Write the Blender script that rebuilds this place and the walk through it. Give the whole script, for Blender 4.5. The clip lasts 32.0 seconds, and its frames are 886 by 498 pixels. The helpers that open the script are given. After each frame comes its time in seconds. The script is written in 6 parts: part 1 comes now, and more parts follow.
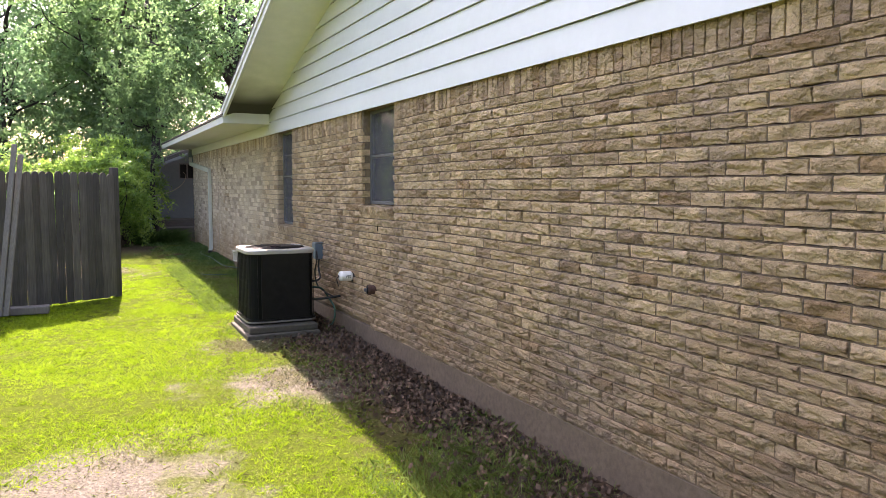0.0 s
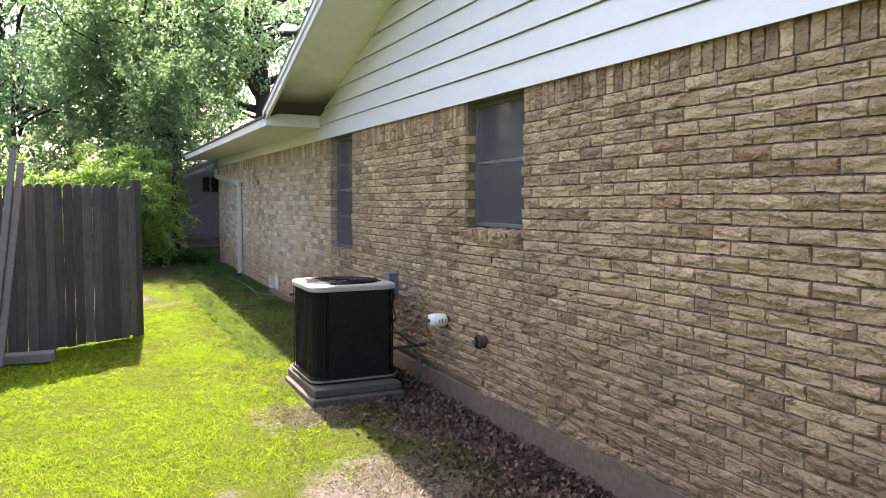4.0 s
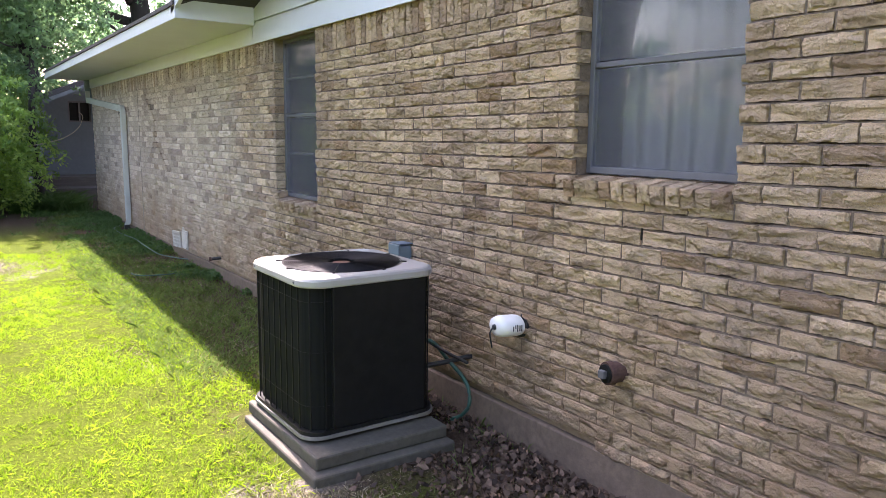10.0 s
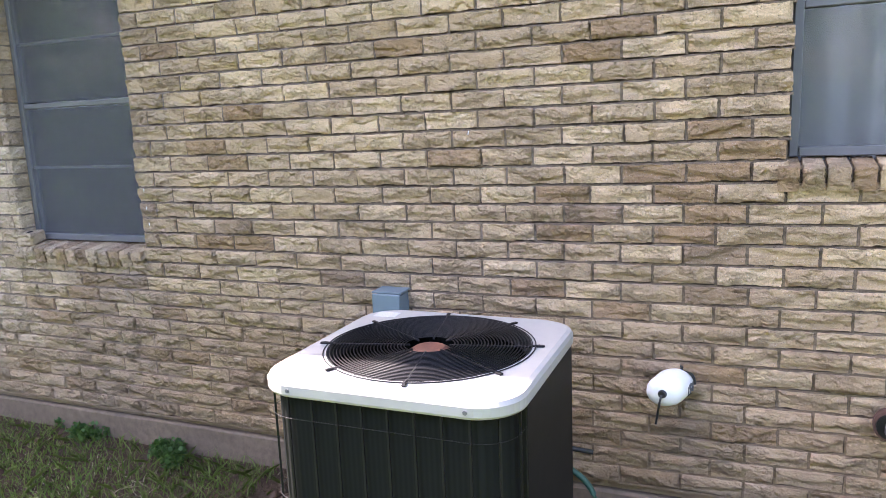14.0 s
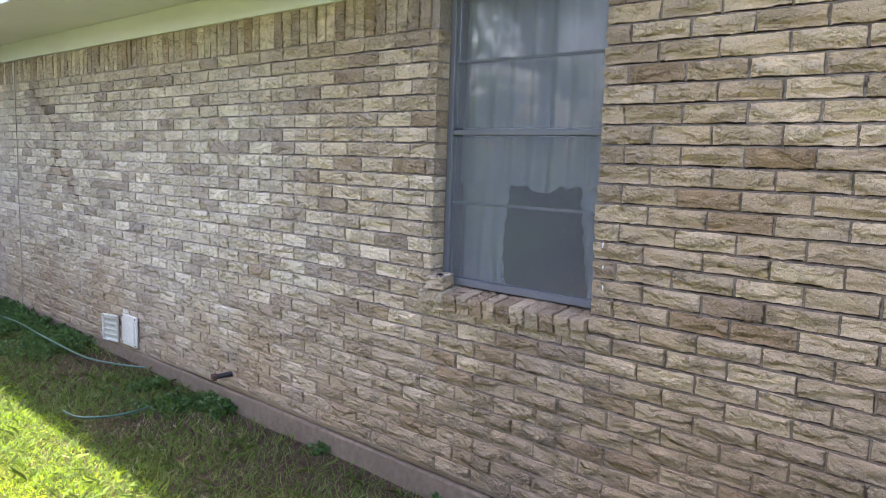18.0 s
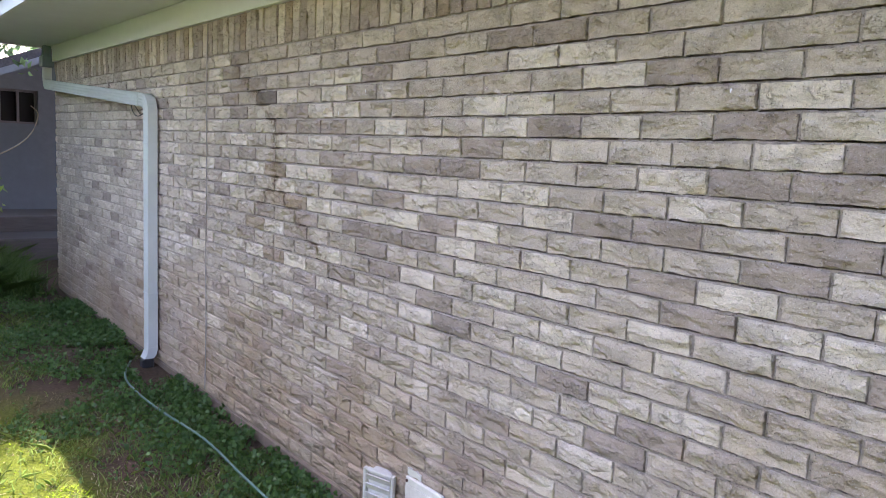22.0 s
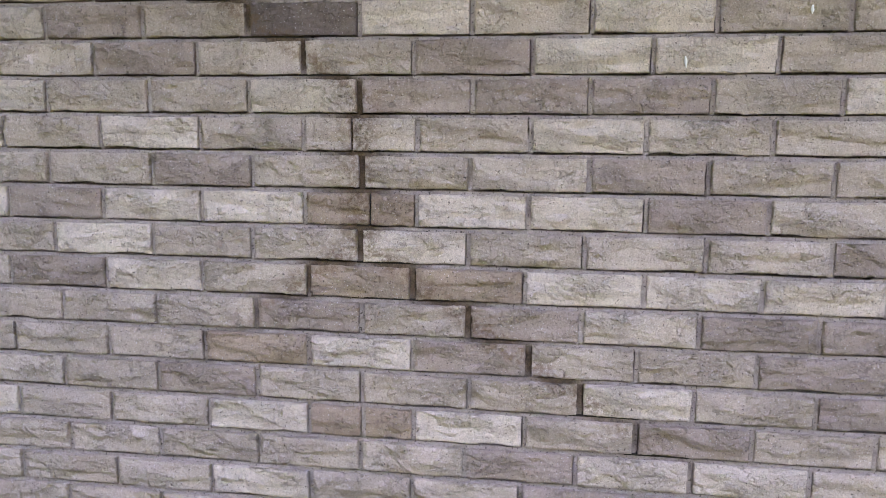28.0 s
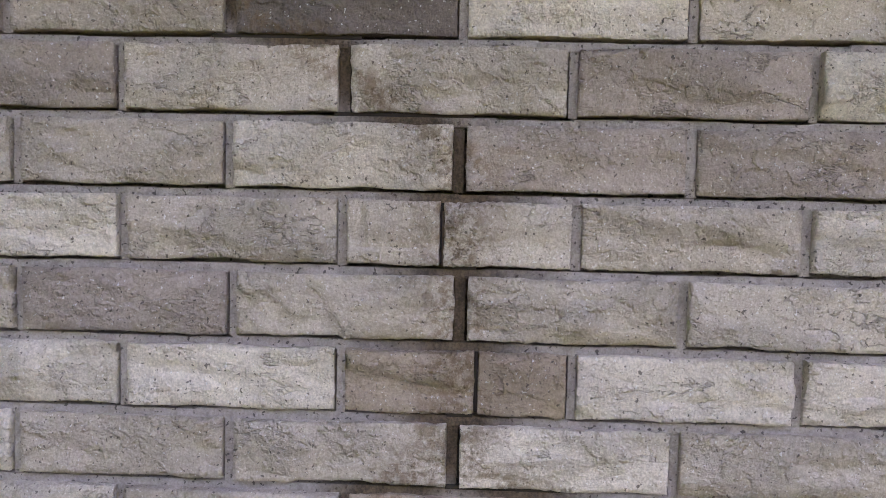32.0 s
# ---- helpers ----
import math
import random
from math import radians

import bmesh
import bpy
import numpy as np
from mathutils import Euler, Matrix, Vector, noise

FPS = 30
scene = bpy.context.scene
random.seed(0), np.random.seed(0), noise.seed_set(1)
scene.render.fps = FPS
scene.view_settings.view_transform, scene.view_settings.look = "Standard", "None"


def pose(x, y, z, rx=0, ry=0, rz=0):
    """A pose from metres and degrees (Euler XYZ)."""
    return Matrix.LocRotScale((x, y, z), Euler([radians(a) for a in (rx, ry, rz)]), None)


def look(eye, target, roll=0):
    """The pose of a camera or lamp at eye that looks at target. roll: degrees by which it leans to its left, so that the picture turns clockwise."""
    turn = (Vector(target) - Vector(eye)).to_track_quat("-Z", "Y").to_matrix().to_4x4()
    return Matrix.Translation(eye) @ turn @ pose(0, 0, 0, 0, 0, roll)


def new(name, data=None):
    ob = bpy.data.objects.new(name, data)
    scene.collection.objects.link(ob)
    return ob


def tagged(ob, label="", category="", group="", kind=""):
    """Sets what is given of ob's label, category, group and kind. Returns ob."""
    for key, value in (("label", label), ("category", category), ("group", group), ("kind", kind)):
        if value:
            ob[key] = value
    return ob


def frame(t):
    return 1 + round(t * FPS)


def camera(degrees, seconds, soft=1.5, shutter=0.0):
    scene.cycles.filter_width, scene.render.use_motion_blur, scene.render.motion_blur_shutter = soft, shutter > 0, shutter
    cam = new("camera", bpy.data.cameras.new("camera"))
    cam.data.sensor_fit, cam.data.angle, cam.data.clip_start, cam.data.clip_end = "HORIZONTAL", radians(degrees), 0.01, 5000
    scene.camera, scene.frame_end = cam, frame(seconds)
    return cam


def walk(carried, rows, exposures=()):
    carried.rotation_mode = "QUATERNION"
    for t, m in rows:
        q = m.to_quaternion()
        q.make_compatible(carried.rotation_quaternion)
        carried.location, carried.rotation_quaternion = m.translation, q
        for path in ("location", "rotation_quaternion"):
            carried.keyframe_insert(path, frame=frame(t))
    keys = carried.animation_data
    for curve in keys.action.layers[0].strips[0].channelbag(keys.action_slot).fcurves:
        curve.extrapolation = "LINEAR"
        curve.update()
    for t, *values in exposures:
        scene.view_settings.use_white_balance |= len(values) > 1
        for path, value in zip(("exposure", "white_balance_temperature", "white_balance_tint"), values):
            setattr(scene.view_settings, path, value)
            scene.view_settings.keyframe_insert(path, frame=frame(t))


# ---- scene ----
cam = camera(62.6, 32.0, soft=0.7)
METRES, EYE, TILT, LEAN, TURN = 15.7, 1.5, -0.85, -0.42, -26.5
ROWS = [
    (0.0, 0.0, 0.0, 0.0, -0.01, -4.04, 0.2),
    (0.5, -0.0046, 0.0215, 0.0017, 0.71, -5.4, -1.64),
    (1.0, -0.0166, 0.045, 0.0, -5.42, -3.72, 0.13),
    (1.5, -0.0278, 0.0698, 0.0032, -0.86, -4.52, 1.51),
    (2.0, -0.0371, 0.0955, 0.0045, 1.85, -5.69, -0.44),
    (2.5, -0.0511, 0.1095, 0.0031, -2.97, -3.14, 3.64),
    (3.0, -0.057, 0.1162, 0.0047, -0.11, -2.11, 1.41),
    (3.5, -0.0571, 0.1164, 0.0033, 1.01, -2.65, 0.31),
    (5.5, -0.0576, 0.1187, 0.0034, 0.15, -3.45, 0.03),
    (6.0, -0.061, 0.1217, 0.003, -0.25, -4.7, 0.95),
    (6.5, -0.0642, 0.1331, 0.0028, 0.81, -3.85, 0.71),
    (7.0, -0.0688, 0.1479, 0.0021, 0.09, -4.48, -0.28),
    (7.5, -0.0734, 0.1648, 0.001, -0.43, -4.45, -1.8),
    (8.0, -0.0802, 0.1847, 0.004, -4.2, -5.48, -0.4),
    (8.5, -0.084, 0.2055, 0.0028, -4.43, -4.92, -0.22),
    (9.0, -0.0904, 0.2277, 0.0052, -4.64, -5.57, -1.67),
    (9.5, -0.1074, 0.2475, 0.0052, -7.76, -7.91, 0.0),
    (10.0, -0.1179, 0.2688, 0.0037, -8.04, -8.01, -0.14),
    (10.5, -0.1315, 0.2893, 0.0079, -11.59, -8.43, 1.96),
    (11.0, -0.1446, 0.3045, 0.0052, -15.98, -8.3, -0.36),
    (11.5, -0.1603, 0.3173, 0.0082, -21.82, -8.86, 4.17),
    (12.0, -0.1689, 0.3333, 0.0043, -21.36, -7.7, 1.74),
    (12.5, -0.1736, 0.3525, 0.0057, -24.79, -7.39, 0.73),
    (13.0, -0.1839, 0.3697, 0.0057, -33.21, -8.07, 0.23),
    (13.5, -0.1937, 0.3877, 0.0062, -37.94, -8.95, 2.14),
    (15.5, -0.2103, 0.4426, 0.0113, -46.1, -11.63, 2.21),
    (16.0, -0.2136, 0.4445, 0.009, -38.15, -9.05, 1.35),
    (16.5, -0.217, 0.4459, 0.0088, -34.57, -7.82, 1.12),
    (17.0, -0.2219, 0.4498, 0.0089, -31.65, -9.37, 2.43),
    (17.5, -0.2212, 0.4635, 0.0082, -26.99, -8.53, 0.72),
    (18.0, -0.225, 0.4814, 0.0089, -21.93, -6.13, -1.28),
    (18.5, -0.2375, 0.5023, 0.0108, -23.43, -6.85, -1.24),
    (19.0, -0.2432, 0.5242, 0.0108, -21.46, -7.13, 0.19),
    (19.5, -0.2481, 0.5478, 0.0121, -16.34, -4.98, -1.18),
    (20.0, -0.2558, 0.57, 0.0099, -18.67, -4.31, -1.02),
    (20.5, -0.2619, 0.595, 0.0135, -20.57, -6.94, 0.45),
    (21.0, -0.2609, 0.623, 0.0171, -14.27, -6.58, 0.33),
    (21.5, -0.2637, 0.6483, 0.0146, -14.88, -7.28, -2.27),
    (22.0, -0.2712, 0.6722, 0.0173, -13.47, -6.71, -2.28),
    (22.5, -0.2727, 0.699, 0.0174, -6.84, -7.02, -1.4),
    (23.0, -0.2823, 0.7177, 0.0171, -6.3, -6.19, -5.23),
    (23.5, -0.2975, 0.7367, 0.0203, -10.48, -9.05, -1.95),
    (24.0, -0.3048, 0.7574, 0.0174, -13.63, -6.24, -1.8),
    (24.5, -0.3165, 0.777, 0.0192, -16.55, -5.8, -1.17),
    (25.0, -0.3262, 0.7968, 0.0184, -26.49, -7.12, -0.61),
    (25.5, -0.327, 0.8111, 0.0204, -30.71, -6.83, -1.71),
    (26.0, -0.3255, 0.8223, 0.02, -34.26, -4.86, -3.16),
    (26.5, -0.3311, 0.8325, 0.0189, -44.78, -4.36, -0.73),
    (28.5, -0.3317, 0.852, 0.0208, -56.36, -7.32, -0.51),
    (29.0, -0.3221, 0.8585, 0.0218, -55.48, -5.31, -2.57),
    (29.5, -0.3181, 0.8665, 0.0231, -57.22, -6.9, -1.74),
    (30.0, -0.3185, 0.8767, 0.0237, -61.71, -7.65, 1.3),
    (30.5, -0.3171, 0.8815, 0.0235, -63.75, -6.98, -0.06),
    (31.0, -0.3116, 0.8846, 0.0233, -60.86, -4.31, -0.32),
    (31.5, -0.3076, 0.886, 0.0239, -61.34, -4.36, -0.5),
    (32.0, -0.3068, 0.8869, 0.024, -61.38, -3.69, -0.34),
]
EXPOSURES = [(0.0, 2.5, 7150, 33), (3.0, 2.5, 6800, 35), (6.0, 2.5, 7050, 34), (9.0, 2.75, 6600, 35), (12.0, 3.13, 6400, 34), (13.0, 3.38, 6350, 33), (16.0, 3.26, 6350, 32), (19.0, 3.17, 6300, 36), (23.0, 3.29, 6350, 42), (26.0, 3.33, 6550, 46), (32.0, 3.38, 6450, 46)]
walk(cam, [(t, pose(0, 0, EYE, TILT, LEAN, TURN) @ pose(METRES * x, METRES * y, METRES * z, 90 + pitch, roll, yaw)) for t, x, y, z, yaw, pitch, roll in ROWS], EXPOSURES)
SKY, SUN_POWER = 0.12, 4.1

# ---- world, sun ----
SUN = Vector((0.07, 0.863, 1.0)).normalized()
world = bpy.data.worlds.new("world")
scene.world = world
world.use_nodes = True
wn = world.node_tree.nodes
sky = wn.new("ShaderNodeTexSky")
sky.sky_type = "NISHITA"
sky.sun_disc = False
sky.sun_elevation = math.asin(SUN.z)
sky.sun_rotation = math.atan2(SUN.x, SUN.y)
sky.air_density, sky.dust_density, sky.ozone_density = 1.5, 3.0, 1.2
wn["Background"].inputs["Strength"].default_value = SKY
world.node_tree.links.new(sky.outputs[0], wn["Background"].inputs["Color"])
sun_data = bpy.data.lights.new("sun", "SUN")
sun_data.energy, sun_data.angle, sun_data.color = SUN_POWER, radians(0.6), (1.0, 0.95, 0.86)
sun = new("sun", sun_data)
sun.matrix_world = look((0, 0, 30), Vector((0, 0, 30)) - SUN)


# ---- materials ----
def material(name):
    m = bpy.data.materials.new(name)
    m.use_nodes = True
    nt = m.node_tree
    return m, nt, nt.nodes, nt.nodes["Principled BSDF"]


def link(nt, a, b):
    nt.links.new(a, b)


def noise_node(nt, scale, detail=4.0, rough=0.6, coord=None, stretch=None):
    n = nt.nodes.new("ShaderNodeTexNoise")
    n.inputs["Scale"].default_value, n.inputs["Detail"].default_value, n.inputs["Roughness"].default_value = scale, detail, rough
    c = coord
    if c is None:
        c = nt.nodes.new("ShaderNodeNewGeometry").outputs["Position"]
    if stretch:
        mp = nt.nodes.new("ShaderNodeMapping")
        mp.inputs["Scale"].default_value = stretch
        link(nt, c, mp.inputs["Vector"])
        c = mp.outputs["Vector"]
    link(nt, c, n.inputs["Vector"])
    return n.outputs["Fac"]


def ramp(nt, fac, lo, hi, a=0.0, b=1.0):
    r = nt.nodes.new("ShaderNodeMapRange")
    r.inputs["From Min"].default_value, r.inputs["From Max"].default_value = lo, hi
    r.inputs["To Min"].default_value, r.inputs["To Max"].default_value = a, b
    link(nt, fac, r.inputs["Value"])
    return r.outputs["Result"]


def mix(nt, fac, a, b, kind="MIX"):
    n = nt.nodes.new("ShaderNodeMix")
    n.data_type, n.blend_type = "RGBA", kind
    for socket, v in ((n.inputs["Factor"], fac), (n.inputs["A"], a), (n.inputs["B"], b)):
        if isinstance(v, (int, float)):
            socket.default_value = v
        elif isinstance(v, tuple):
            socket.default_value = (*v, 1)
        else:
            link(nt, v, socket)
    return n.outputs["Result"]


def maths(nt, op, a, b=None, c=None):
    n = nt.nodes.new("ShaderNodeMath")
    n.operation = op
    for i, v in enumerate((a, b, c)):
        if v is None:
            continue
        if isinstance(v, (int, float)):
            n.inputs[i].default_value = v
        else:
            link(nt, v, n.inputs[i])
    return n.outputs[0]


def bump(nt, bsdf, height, strength, distance):
    b = nt.nodes.new("ShaderNodeBump")
    b.inputs["Strength"].default_value, b.inputs["Distance"].default_value = strength, distance
    link(nt, height, b.inputs["Height"])
    link(nt, b.outputs["Normal"], bsdf.inputs["Normal"])


def chance(nt):
    """One random number for each loose piece, within a mesh and from object to object."""
    g = nt.nodes.new("ShaderNodeNewGeometry").outputs["Random Per Island"]
    o = nt.nodes.new("ShaderNodeObjectInfo").outputs["Random"]
    return maths(nt, "FRACT", maths(nt, "ADD", g, o))


def position(nt):
    s = nt.nodes.new("ShaderNodeSeparateXYZ")
    link(nt, nt.nodes.new("ShaderNodeNewGeometry").outputs["Position"], s.inputs[0])
    return s.outputs


def simple(name, colour, rough=0.6, metal=0.0, vary=0.12, scale=18.0, relief=0.0, stretch=None, dirt=None, pieces=0.0):
    """A plain surface with grain and blotches, and a little relief."""
    m, nt, nodes, b = material(name)
    fine = noise_node(nt, scale, 6, 0.65, stretch=stretch)
    broad = noise_node(nt, scale * 0.12, 3, 0.5)
    c = mix(nt, ramp(nt, fine, 0.3, 0.7), tuple(v * (1 - vary) for v in colour), tuple(min(1, v * (1 + vary)) for v in colour))
    c = mix(nt, ramp(nt, broad, 0.35, 0.65, 0, 0.5), c, dirt or tuple(v * 0.8 for v in colour))
    if pieces:
        c = mix(nt, 1.0, c, mix(nt, chance(nt), (1 - pieces,) * 3, (1 + pieces,) * 3), "MULTIPLY")
    link(nt, c, b.inputs["Base Color"])
    b.inputs["Roughness"].default_value, b.inputs["Metallic"].default_value = rough, metal
    if relief:
        bump(nt, b, fine, 0.6, relief)
    return m


def soil_and_shade_tint(nt, c):
    """Rust-brown splash dirt low on the brick wall, deepened for shade by the shrubs, with ragged upper edge, and damp
    streaks.
    """
    p = position(nt)
    edge = maths(nt, "ADD", p[2], ramp(nt, noise_node(nt, 2.2, 4, 0.6), 0.3, 0.7, -0.28, 0.28))
    # strong and high enough to carry the shade at the wall's foot too
    f = ramp(nt, edge, 0.15, 0.95, 0.7, 0.0)
    c = mix(nt, f, c, (0.35, 0.225, 0.12))
    streak = ramp(nt, noise_node(nt, 1.3, 4, 0.6, stretch=(1, 1.0, 0.25)), 0.48, 0.7, 0.0, 0.38)
    return mix(nt, streak, c, (0.255, 0.2, 0.17))


def crack_mask(nt, width):
    """How near a place is to the settlement crack, which climbs the wall in steps and forks below."""
    p = position(nt)
    below = maths(nt, "MULTIPLY", maths(nt, "MAXIMUM", maths(nt, "SUBTRACT", 1.40, p[2]), 0.0), 1.5)
    above = maths(nt, "MULTIPLY", maths(nt, "MAXIMUM", maths(nt, "SUBTRACT", p[2], 1.68), 0.0), 1.5)
    off = maths(nt, "ABSOLUTE", maths(nt, "SUBTRACT", p[1], maths(nt, "ADD", above, 14.625)))
    branch = maths(nt, "ABSOLUTE", maths(nt, "SUBTRACT", off, below))
    wob = ramp(nt, noise_node(nt, 9, 5, 0.7), 0.25, 0.75, 0.5, 1.5)
    f = ramp(nt, maths(nt, "MULTIPLY", branch, wob), width * 0.25, width, 1.0, 0.0)
    inner = ramp(nt, maths(nt, "SUBTRACT", off, below), -0.12, 0.0, 0.10, 0.0)
    f = maths(nt, "MAXIMUM", f, inner)
    low = ramp(nt, p[2], 0.95, 1.12, 0.0, 1.0)
    high = ramp(nt, p[2], 1.90, 2.06, 1.0, 0.3)
    low = maths(nt, "MULTIPLY", low, maths(nt, "MAXIMUM", ramp(nt, p[2], 1.40, 1.50), ramp(nt, p[1], 14.76, 14.96, 1.0, 0.15)))
    return maths(nt, "MULTIPLY", maths(nt, "MULTIPLY", f, low), high)


def brick_material(name, colour, second):
    m, nt, nodes, b = material(name)
    base = mix(nt, chance(nt), colour, second)
    # buff clay in the older length of the wall, greyer in the newer
    age = ramp(nt, maths(nt, "ADD", position(nt)[1], ramp(nt, noise_node(nt, 1.2, 3, 0.6), 0.3, 0.7, -0.8, 0.8)), 9.6, 12.0, 1.0, 0.0)
    base = mix(nt, age, base, (1.15, 0.975, 0.745), "MULTIPLY")
    # soft clouding of the clay, then sand grains
    cloud = noise_node(nt, 21, 5, 0.6, stretch=(1, 0.7, 1.4))
    base = mix(nt, 1.0, base, mix(nt, ramp(nt, cloud, 0.32, 0.68), (0.90, 0.89, 0.88), (1.09, 1.09, 1.085)), "MULTIPLY")
    grit = noise_node(nt, 150, 6, 0.75)
    base = mix(nt, 1.0, base, mix(nt, ramp(nt, grit, 0.38, 0.62), (0.90, 0.895, 0.89), (1.09, 1.09, 1.09)), "MULTIPLY")
    grain = noise_node(nt, 430, 3, 0.6)
    base = mix(nt, 1.0, base, mix(nt, ramp(nt, grain, 0.40, 0.60), (0.89, 0.885, 0.88), (1.10, 1.10, 1.10)), "MULTIPLY")
    base = mix(nt, ramp(nt, noise_node(nt, 230, 2, 0.5), 0.675, 0.70, 0, 0.75), base, (0.06, 0.045, 0.038))
    base = mix(nt, ramp(nt, noise_node(nt, 290, 2, 0.5), 0.67, 0.70, 0, 0.6), base, (0.80, 0.77, 0.73))
    base = soil_and_shade_tint(nt, base)
    stain = maths(nt, "MULTIPLY", crack_mask(nt, 0.055), ramp(nt, noise_node(nt, 60, 8, 0.8), 0.45, 0.56, 0.0, 0.72))
    base = mix(nt, stain, base, (0.19, 0.115, 0.058))
    # sparse chisel creases, with their shade drawn as thin dark lines in the colour
    fold = maths(nt, "ABSOLUTE", maths(nt, "SUBTRACT", noise_node(nt, 17, 5, 0.62, stretch=(1, 0.7, 1.3)), 0.5))
    some = ramp(nt, noise_node(nt, 13, 2, 0.5, stretch=(1, 1.0, 1.2)), 0.54, 0.60)
    crease = maths(nt, "MULTIPLY", ramp(nt, fold, 0.0, 0.012, 1.0, 0.0), some)
    base = mix(nt, maths(nt, "MULTIPLY", crease, 0.22), base, (0.07, 0.052, 0.045))
    link(nt, base, b.inputs["Base Color"])
    b.inputs["Roughness"].default_value = 0.92
    # flakes: shallow terraces with ragged scarps in some places, then the sandy skin
    flake = ramp(nt, noise_node(nt, 19, 6, 0.62, stretch=(1, 0.95, 1.15)), 0.480, 0.520)
    flake_low = ramp(nt, noise_node(nt, 31, 4, 0.6, stretch=(1, 0.95, 1.15)), 0.53, 0.57)
    chip = noise_node(nt, 62, 2, 0.5, stretch=(1, 0.95, 1.15))
    skin = noise_node(nt, 40, 8, 0.72, stretch=(1, 0.95, 1.15))
    broken = ramp(nt, noise_node(nt, 12, 2, 0.5, stretch=(1, 0.7, 1.5)), 0.44, 0.60, 0.25, 1.0)
    h = maths(nt, "ADD", maths(nt, "MULTIPLY", skin, 0.7), maths(nt, "ADD", maths(nt, "MULTIPLY", flake, 0.22), maths(nt, "MULTIPLY", flake_low, 0.18)))
    h = maths(nt, "MULTIPLY", maths(nt, "ADD", h, maths(nt, "MULTIPLY", chip, 0.35)), broken)
    h = maths(nt, "ADD", h, maths(nt, "MULTIPLY", grit, 0.22))
    h = maths(nt, "SUBTRACT", h, maths(nt, "MULTIPLY", crease, 0.22))
    smoother = ramp(nt, position(nt)[1], 15.3, 16.0, 1.0, 0.65)
    bump(nt, b, maths(nt, "MULTIPLY", h, maths(nt, "MULTIPLY", smoother, maths(nt, "MULTIPLY_ADD", age, 0.54, 0.46))), 1.0, 0.055)
    return m


BRICK_PALE = brick_material("brick_pale", (0.68, 0.585, 0.475), (0.60, 0.51, 0.41))
BRICK_TAN = brick_material("brick_tan", (0.545, 0.46, 0.37), (0.475, 0.395, 0.313))
BRICK_DARK = brick_material("brick_dark", (0.40, 0.32, 0.262), (0.34, 0.272, 0.222))
BRICK_BROWN = brick_material("brick_brown", (0.41, 0.315, 0.23), (0.36, 0.27, 0.195))
BRICK_CHAR = brick_material("brick_char", (0.18, 0.14, 0.117), (0.165, 0.13, 0.11))
BRICKS = [BRICK_PALE, BRICK_TAN, BRICK_DARK, BRICK_BROWN, BRICK_CHAR]


def mortar_material():
    m, nt, nodes, b = material("mortar")
    grain = ramp(nt, maths(nt, "ADD", maths(nt, "MULTIPLY", noise_node(nt, 45, 6, 0.75), 0.6), maths(nt, "MULTIPLY", noise_node(nt, 380, 3, 0.6), 0.4)), 0.40, 0.60)
    old = mix(nt, grain, (0.15, 0.108, 0.072), (0.29, 0.215, 0.148))
    late = mix(nt, grain, (0.34, 0.28, 0.232), (0.53, 0.45, 0.375))
    c = mix(nt, ramp(nt, maths(nt, "ADD", position(nt)[1], ramp(nt, noise_node(nt, 0.9, 3, 0.6), 0.3, 0.7, -1, 1)), 8.8, 12.6), old, late)
    c = mix(nt, ramp(nt, noise_node(nt, 210, 2, 0.5), 0.63, 0.66, 0, 0.8), c, (0.05, 0.038, 0.03))
    c = soil_and_shade_tint(nt, c)
    c = mix(nt, maths(nt, "MULTIPLY", crack_mask(nt, 0.095), 0.97), c, mix(nt, grain, (0.05, 0.030, 0.013), (0.18, 0.115, 0.058)))
    link(nt, c, b.inputs["Base Color"])
    b.inputs["Roughness"].default_value = 0.95
    bump(nt, b, noise_node(nt, 110, 7, 0.75), 1.0, 0.012)
    return m


MORTAR = mortar_material()
CRACK = simple("crack_dark", (0.02, 0.013, 0.008), 0.95)
CONCRETE = simple("concrete", (0.155, 0.110, 0.073), 0.9, vary=0.28, scale=26, relief=0.006, dirt=(0.105, 0.076, 0.052))
PAD = simple("pad_concrete", (0.088, 0.080, 0.060), 0.9, vary=0.25, scale=28, relief=0.004, dirt=(0.06, 0.052, 0.038))
PAINT = simple("white_paint", (0.655, 0.685, 0.715), 0.45, vary=0.03, scale=9, relief=0.0006, dirt=(0.60, 0.62, 0.63))
SOFFIT = simple("soffit_paint", (0.66, 0.69, 0.73), 0.6, vary=0.03, scale=6, relief=0.0006)


def dark_foot_soffit():
    """Soffit paint that turns near black towards the foot of the rake, with an uneven edge."""
    m, nt, nodes, b = material("dark_foot_soffit")
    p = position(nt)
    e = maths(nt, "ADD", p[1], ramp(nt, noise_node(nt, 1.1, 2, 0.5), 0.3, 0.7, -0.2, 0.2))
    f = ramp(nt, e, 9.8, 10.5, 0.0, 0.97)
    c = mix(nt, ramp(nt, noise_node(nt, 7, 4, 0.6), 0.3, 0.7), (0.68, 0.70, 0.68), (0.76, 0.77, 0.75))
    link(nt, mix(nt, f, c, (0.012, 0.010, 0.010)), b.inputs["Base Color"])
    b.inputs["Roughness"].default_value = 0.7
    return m


